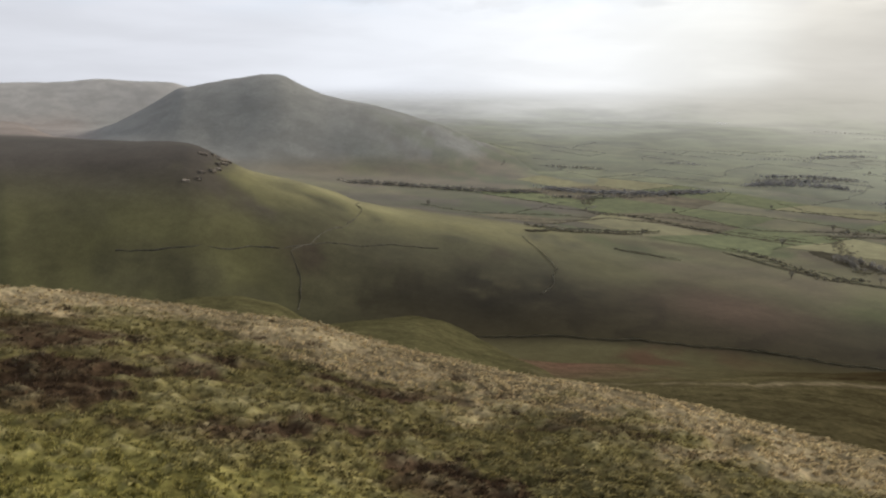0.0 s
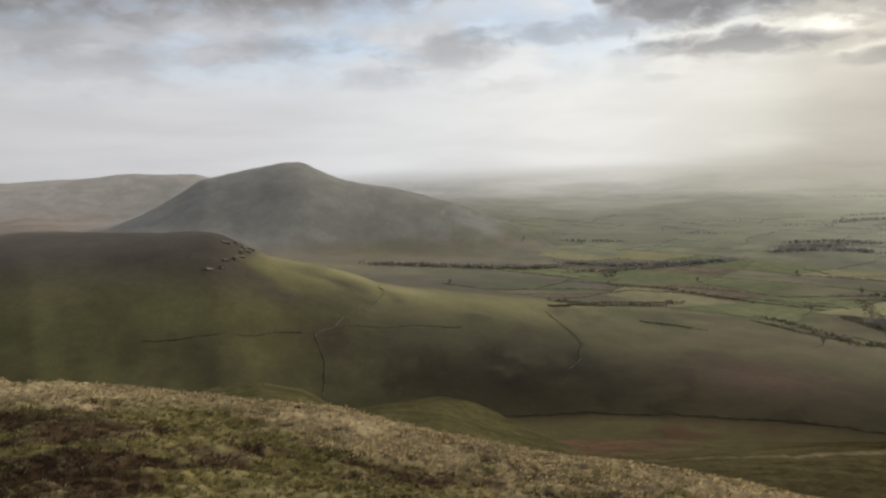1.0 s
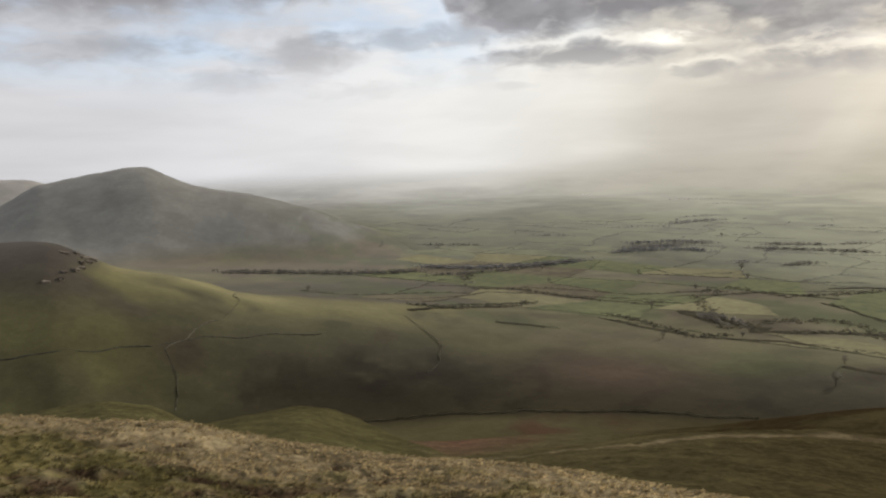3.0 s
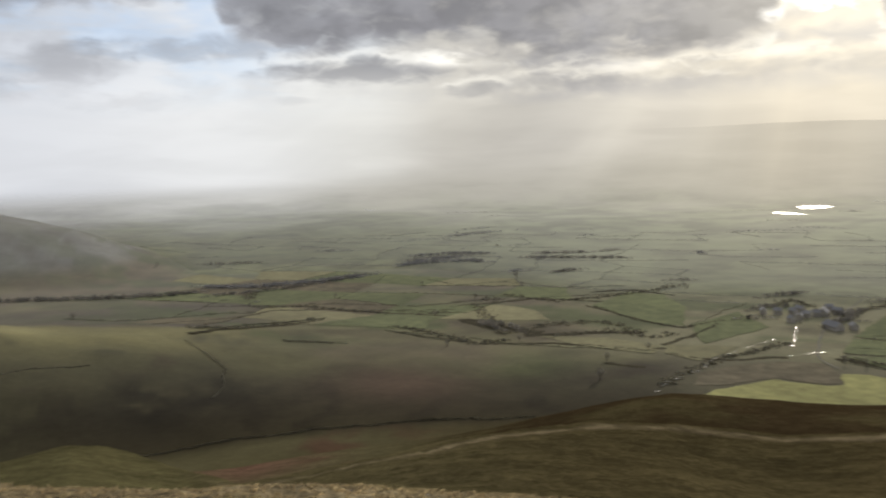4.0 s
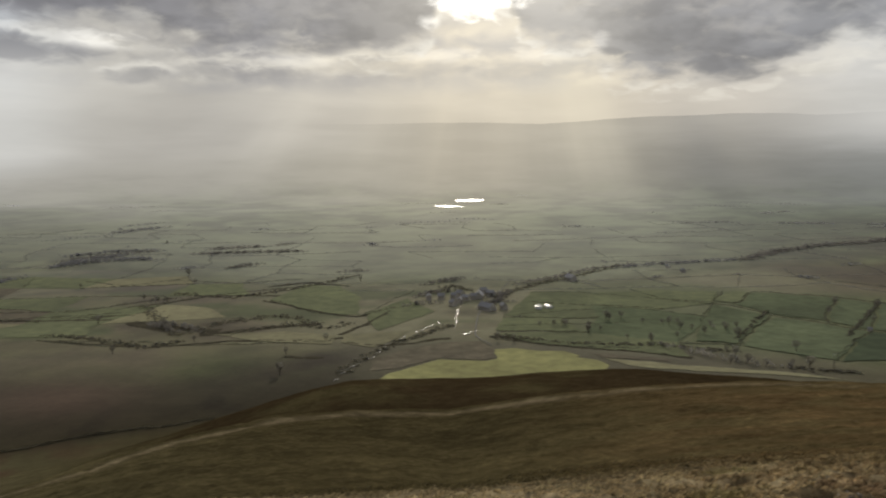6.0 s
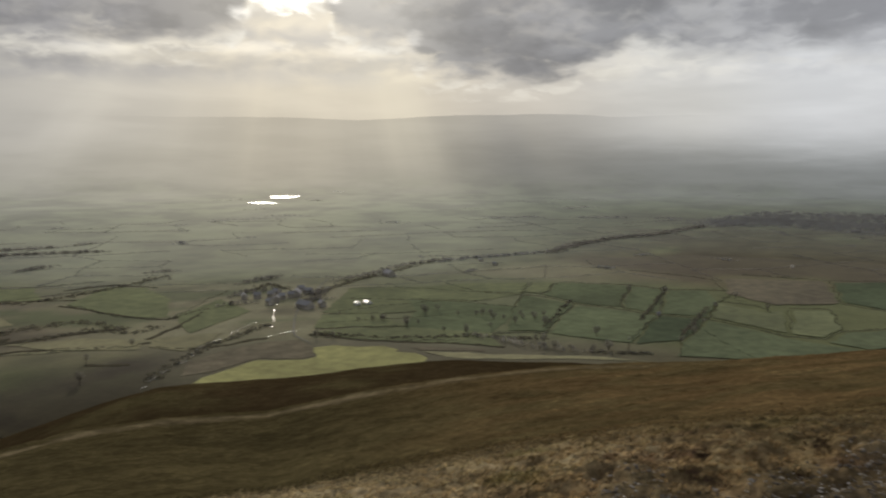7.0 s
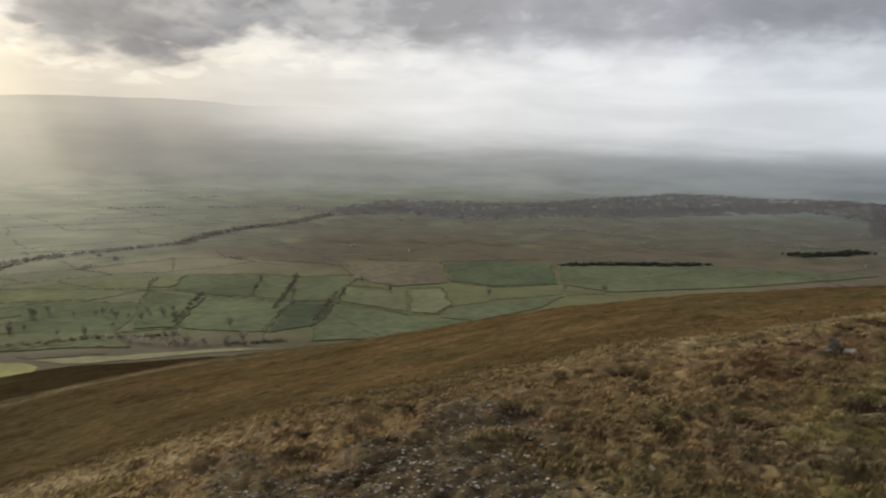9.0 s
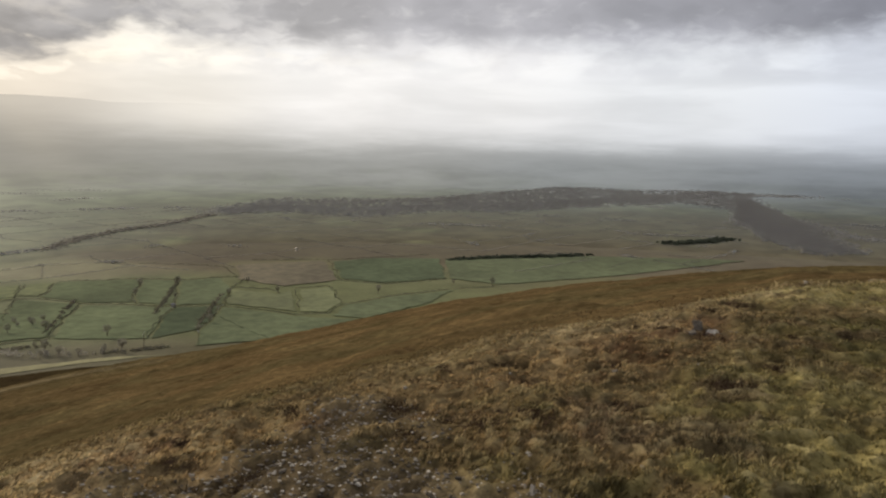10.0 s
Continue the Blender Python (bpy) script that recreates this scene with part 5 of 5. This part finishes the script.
settle(HOUSES[2], 1905, 188, 20, 0.8)
settle(HOUSES[2], 1238, 314, 110, 0.7)
spots(tree, (1042, 350), (1061, 237), (1361, 168), (963, 515), (967, 619), (1455, 234), (1360, -7), (1445, -148), (1430, -219), (960, 550), (941, 372), (927, 388), (944, 351), (949, 324), (964, 307), (1099, 488))
spots(tree, (1085, 562), (1020, 505), (1061, 484), (1102, 469), (1070, 439), (1415, 416), (1329, 398), (1429, 352), (1316, 331), (1335, 246), (1210, 239), (1126, 235))
spots(tree, (948, 692), (966, 678), (975, 664), (965, 616), (984, 608), (846, 661), (974, 749), (834, 681), (1119, 1021), (1064, 1238))
spots(tree, (434, 1002), (654, 1365), (241, 1490), (671, 1350), (453, 1709), (673, 860), (590, 838), (525, 759), (976, 626), (977, 670))
spots(tree, (-61, 1482), (250, 1563), (1100, 2134), (546, 994))
spots(tree, (1050, 634), (1084, 633), (1060, 645), (1088, 553), (1069, 524), (1114, 499), (1129, 466), (1080, 512), (1071, 588), (985, 670), (988, 631), (976, 522), (980, 416), (963, 397), (970, 329), (1100, 545), (1120, 480))
spots(pole, (980, 285), (990, 221))
spots(pole, (973, 284))

# scattered shelter belts and copses out to the haze
belt = random.Random(12)
for k in range(26):
    b, r = belt.uniform(6, 124), 2150 * 1.85 ** belt.random()
    turn = radians(b + 90 + belt.uniform(-14, 14))
    x, y = spot(b, r)
    half = belt.uniform(30, 150)
    wood(belt.choice((10, 18, 30)), (x - half * math.sin(turn), y - half * math.cos(turn)), (x, y), (x + half * math.sin(turn), y + half * math.cos(turn)))

# the rest of the plain: an irregular patchwork of pastures and hedges
def knot(i, j):
    r_ = random.Random(i * 971 + j * 131)
    u, v = i * 165 + r_.uniform(-45, 45), j * 120 + r_.uniform(-30, 30)
    return round(u * 0.72 + v * 0.69), round(u * -0.69 + v * 0.72) + 900


named = list(laid)
for i in range(-16, 26):
    for j in range(-16, 30):
        quad = [knot(i, j), knot(i + 1, j), knot(i + 1, j + 1), knot(i, j + 1)]
        mx, my = sum(p[0] for p in quad) / 4, sum(p[1] for p in quad) / 4
        b, r = math.degrees(math.atan2(mx, my)), math.hypot(mx, my)
        edge_ = float(np.interp(b, (24, 34, 58, 66, 110), (2000, 1480, 1480, 1640, 1700)))
        if 4 < b < 118 and edge_ <= r < 2900:
            pick = random.Random(i * 53 + j * 7)
            for q in (quad[1], quad[3]):
                if pick.random() < 0.42:
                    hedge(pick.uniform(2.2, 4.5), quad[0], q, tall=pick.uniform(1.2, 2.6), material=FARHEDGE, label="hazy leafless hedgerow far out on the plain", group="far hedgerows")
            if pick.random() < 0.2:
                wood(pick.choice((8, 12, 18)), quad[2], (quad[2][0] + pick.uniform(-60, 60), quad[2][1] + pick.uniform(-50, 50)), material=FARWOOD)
            continue
        if not (4 < b < 126 and 1120 < r < edge_) or (b < 30 and r < 1250):
            continue
        if any(inside((mx, my), poly) or any(inside(p, poly) for p in quad) for poly in named):
            continue
        pick = random.Random(i * 77 + j)
        wild = float(fractal(np.array([mx / 420]), np.array([my / 420]), 51)[0])
        if pick.random() < (0.25 if wild > 0.1 else 0.75):
            sort = pick.choice(("grass", "grass", "lush", "grass") if b > 46 else ("grass", "brown", "grass", "straw"))
            field(sort, *quad, lift=0.45)
        if pick.random() < (0.6 if b > 48 else 0.3):
            hedge(1.3, quad[0], quad[1])
        if pick.random() < (0.5 if b > 48 else 0.2):
            hedge(1.3, quad[0], quad[3])
        if pick.random() < 0.22:
            spots(tree, quad[2])


# ---- the summit turf close by ----
def stalks(name, x, y, tall, wide, n, lean, label, category, seed, tone=1.0):
    """Tufts of stems at the given places, all in one mesh."""
    rnd = np.random.default_rng(seed)
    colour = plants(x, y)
    z = height(x, y)
    k = len(x) * n
    px, py, pz = (np.repeat(v, n) for v in (x, y, z))
    h = np.repeat(tall, n) * rnd.uniform(0.5, 1.2, k)
    px, py = px + rnd.normal(0, 0.45, k) * np.repeat(tall, n), py + rnd.normal(0, 0.45, k) * np.repeat(tall, n)
    q = rnd.uniform(0, 6.283, k)
    w = np.repeat(wide, n) * rnd.uniform(0.6, 1.3, k)
    out_x = h * (rnd.normal(0, 0.45, k) + lean[0])
    out_y = h * (rnd.normal(0, 0.45, k) + lean[1])
    v = np.empty((k, 4, 3))
    v[:, 0] = np.stack([px - np.cos(q) * w, py - np.sin(q) * w, pz - 0.03], -1)
    v[:, 1] = np.stack([px + np.cos(q) * w, py + np.sin(q) * w, pz - 0.03], -1)
    v[:, 2] = np.stack([px + np.cos(q) * w * 0.8 + out_x * 0.4, py + np.sin(q) * w * 0.8 + out_y * 0.4, pz + h * 0.65], -1)
    v[:, 3] = np.stack([px + out_x, py + out_y, pz + h * 0.95], -1)
    me = bpy.data.meshes.new(name)
    me.vertices.add(4 * k)
    me.vertices.foreach_set("co", v.ravel().astype(np.float32))
    tri = (np.arange(k)[:, None] * 4 + np.array([[0, 1, 2, 0, 2, 3]])).ravel()
    me.loops.add(6 * k)
    me.loops.foreach_set("vertex_index", tri)
    me.polygons.add(2 * k)
    me.polygons.foreach_set("loop_start", np.arange(2 * k) * 3)
    tint = np.repeat(colour, n, axis=0) * rnd.uniform(0.75, 1.3, (k, 1)) * tone
    tint = np.repeat(np.concatenate([tint, np.ones((k, 1))], -1), 4, axis=0)
    me.attributes.new("cover", "FLOAT_COLOR", "POINT").data.foreach_set("color", tint.ravel().astype(np.float32))
    me.update(calc_edges=True)
    me.materials.append(BLADES)
    return tagged(new(name, me), label, category, kind="stuff")


gen = np.random.default_rng(8)
az_ = np.radians(np.concatenate([gen.uniform(-34, 128, 62000), gen.uniform(0, 360, 22000)]))
r_ = np.concatenate([2.0 * 13.0 ** gen.uniform(0, 1, 62000), 0.25 * 40.0 ** gen.uniform(0, 1, 22000) ** 0.6])
tx, ty = r_ * np.sin(az_), r_ * np.cos(az_)
keep = (tussock(tx, ty) > -0.25) & (scree_share(tx, ty) < gen.uniform(0.1, 0.7, len(tx)))
tx, ty, tr = tx[keep], ty[keep], r_[keep]
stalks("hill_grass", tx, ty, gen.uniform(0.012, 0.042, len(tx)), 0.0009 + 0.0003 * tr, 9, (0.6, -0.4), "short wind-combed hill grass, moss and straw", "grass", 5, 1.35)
az_ = np.radians(gen.uniform(-30, 127, 34000))
r_ = 17 * 3.2 ** gen.uniform(0, 1, 34000)
tx, ty = r_ * np.sin(az_), r_ * np.cos(az_)
keep = fractal(tx / 1.2, ty / 1.2, 72, 3) > 0.0
tx, ty, tr = tx[keep], ty[keep], r_[keep]
stalks("moor_grass", tx, ty, gen.uniform(0.04, 0.11, len(tx)), 0.002 + 0.00025 * tr, 7, (0.5, -0.4), "brown tussocky moor grass on the slope", "grass", 6, 1.3)


for lo, hi, count_, tall, seed in ((58, 127, 15000, (0.018, 0.05), 31), (-33, 40, 11000, (0.015, 0.042), 32)):
    az_ = np.radians(gen.uniform(lo, hi, count_))
    r_ = 3.0 * 4.6 ** gen.uniform(0, 1, count_)
    tx, ty = r_ * np.sin(az_), r_ * np.cos(az_)
    keep = (tussock(tx, ty) > 0.2) & (fractal(tx / 0.8, ty / 0.8, 74, 3) > -0.05) & (scree_share(tx, ty) < 0.35)
    if hi < 50:
        keep &= r_ > 0.5 * BROWS[1][0](np.degrees(az_))
    tx, ty, tr = tx[keep], ty[keep], r_[keep]
    stalks("tussock_grass", tx, ty, gen.uniform(*tall, len(tx)), 0.0008 + 0.0002 * tr, 10, (0.9, -0.7), "tufts of straw-coloured tussock grass bent by the wind", "grass", seed, 1.25)


# low cushions of winter heather, too many stems to count
pick = random.Random(4)
hv, hf = [], []
for k in range(70):
    b = pick.choice((pick.uniform(-30, 20), pick.uniform(72, 122), pick.uniform(72, 122)))
    x, y = spot(b, float(BROWS[1][0](b)) * pick.uniform(0.62, 1.08))
    z, size = at_ground(x, y), pick.uniform(0.35, 1.1)
    for _ in range(300):
        a, c_ = pick.uniform(0, 6.283), pick.uniform(0.05, 1.4)
        d = Vector((math.cos(a) * math.sin(c_), math.sin(a) * math.sin(c_), math.cos(c_) * 0.7))
        p = Vector((x + pick.gauss(0, 0.11) * size, y + pick.gauss(0, 0.11) * size, z - 0.02))
        tip = p + d * pick.uniform(0.03, 0.09) * size
        side = d.orthogonal().normalized() * pick.uniform(0.0015, 0.004)
        o = len(hv)
        hv += [p - side, p + side, tip + side, tip - side]
        hf.append((o, o + 1, o + 2, o + 3))
tagged(new("heather", mesh_of("heather", hv, hf, HEATHER)), "low dark brown cushions of winter heather", "heather", kind="stuff")


# slate scree, an outcrop and stray stones
def stone_mesh(seed, material):
    rnd = random.Random(seed)
    verts = []
    for a, b, c in ICO:
        f = rnd.uniform(0.6, 1.3)
        verts.append((a * f, b * f * 0.8, c * f * 0.42))
    return mesh_of("stone", verts, ICO_F, material)


STONES = [stone_mesh(s, ROCK if s % 4 else PALEROCK) for s in range(8)]
chips = {True: ([], []), False: ([], [])}
count = 0
sx, sy = gen.uniform(0.3, 10, 60000), gen.uniform(-4, 6, 60000)
chosen = np.flatnonzero((scree_share(sx, sy) > gen.uniform(0.02, 1.0, 60000)) & (np.hypot(sx, sy) > 2.4))[:7600]
for x, y in zip(sx[chosen].tolist(), sy[chosen].tolist()):
    s = 0.007 + 0.017 * pick.random() ** 2.2
    z = at_ground(x, y) + 0.25 * s
    if count < 300:
        ob = new("stone", STONES[count % 8])
        ob.matrix_basis = pose(x, y, z, pick.uniform(-25, 25), pick.uniform(-25, 25), pick.uniform(0, 360))
        s *= 1.25
        ob.scale = (s, s, s)
        ob.parent = ground
    else:
        clump(*(chips[count % 3 == 0]), x, y, z, s * 0.9, s * 0.5)
    count += 1
tagged(new("scree", mesh_of("scree", *chips[False], ROCK)), "grey slate chips scattered over bare stony ground", "scree", kind="stuff")
tagged(new("scree", mesh_of("scree", *chips[True], PALEROCK)), "pale quartz chips scattered among darker slate", "scree", kind="stuff")


def boulder(x, y, size, turn, tilt, material, seed, label, sink=0.25):
    """A faceted block with broken edges."""
    rnd = random.Random(seed)
    bm = bmesh.new()
    bmesh.ops.create_cube(bm, size=1.0)
    bmesh.ops.subdivide_edges(bm, edges=bm.edges[:], cuts=3, use_grid_fill=True)
    for v in bm.verts:
        n = noise.noise_vector(v.co * 2.1 + Vector((seed * 7.7, 0, 0)))
        v.co += n * 0.30 + noise.noise_vector(v.co * 6.0) * 0.04
        v.co = Vector((v.co.x * size[0], v.co.y * size[1], v.co.z * size[2]))
    bmesh.ops.bevel(bm, geom=[e for e in bm.edges if e.calc_face_angle(0) > 0.7], offset=0.008, segments=1)
    me = bpy.data.meshes.new("rock")
    bm.to_mesh(me)
    bm.free()
    me.materials.append(material)
    ob = new("rock", me)
    ob.matrix_basis = pose(x, y, at_ground(x, y) + size[2] * (0.5 - sink), tilt, 8, turn)
    return tagged(ob, label, "rock", "rocks on the hill")


for bx_, by_, wide, turn_ in ((-303, 1012, 11, 20), (-306, 998, 13, 70), (-299, 984, 10, 40), (-301, 968, 12, 110), (-296, 950, 9, 10), (-298, 934, 12, 80), (-304, 916, 10, 50), (-303, 898, 9, 140), (-312, 884, 8, 30), (-318, 1002, 10, 95), (-322, 976, 11, 15)):
    boulder(bx_ + 6, by_ - 22, (wide * 0.8, wide * 0.5, wide * 0.34), turn_, 12, CRAG, int(wide * 3 + turn_), "dark broken crag on the crest of the spur", 0.42)
boulder(*spot(112.3, 11.2), (0.10, 0.08, 0.16), 50, 18, ROCK, 1, "dark lichened rock standing in the turf")
boulder(*spot(113.2, 11.1), (0.12, 0.20, 0.10), 25, -28, PALEROCK, 2, "pale sloping rock slab half buried in turf", 0.4)
boulder(*spot(111.9, 11.0), (0.12, 0.11, 0.08), 100, 5, ROCK, 3, "small grey rock beside a larger slab")
boulder(*spot(114.6, 11.5), (0.12, 0.10, 0.07), 10, 9, ROCK, 4, "small grey rock beside a larger slab")
boulder(*spot(119.4, 21.0), (0.10, 0.08, 0.10), 0, 5, PALEROCK, 5, "small white stone lying on the moor")
boulder(*spot(123.3, 21.5), (0.24, 0.16, 0.14), 40, 5, PALEROCK, 6, "small white stone lying on the moor")
boulder(*spot(101.2, 5.5), (0.03, 0.02, 0.075), 40, 15, PALEROCK, 7, "pale splinter of stone stuck upright in turf")
for k in range(46):
    b, r = pick.choice((pick.uniform(70, 124), pick.uniform(84, 122), pick.uniform(5, 30))), pick.uniform(3.4, 10)
    s = pick.uniform(0.02, 0.05)
    boulder(*spot(b, r), (s, s * 0.8, s * 0.5), pick.uniform(0, 360), pick.uniform(-20, 20), PALEROCK if k % 2 else ROCK, 10 + k, "small loose stone lying in the grass", 0.1)
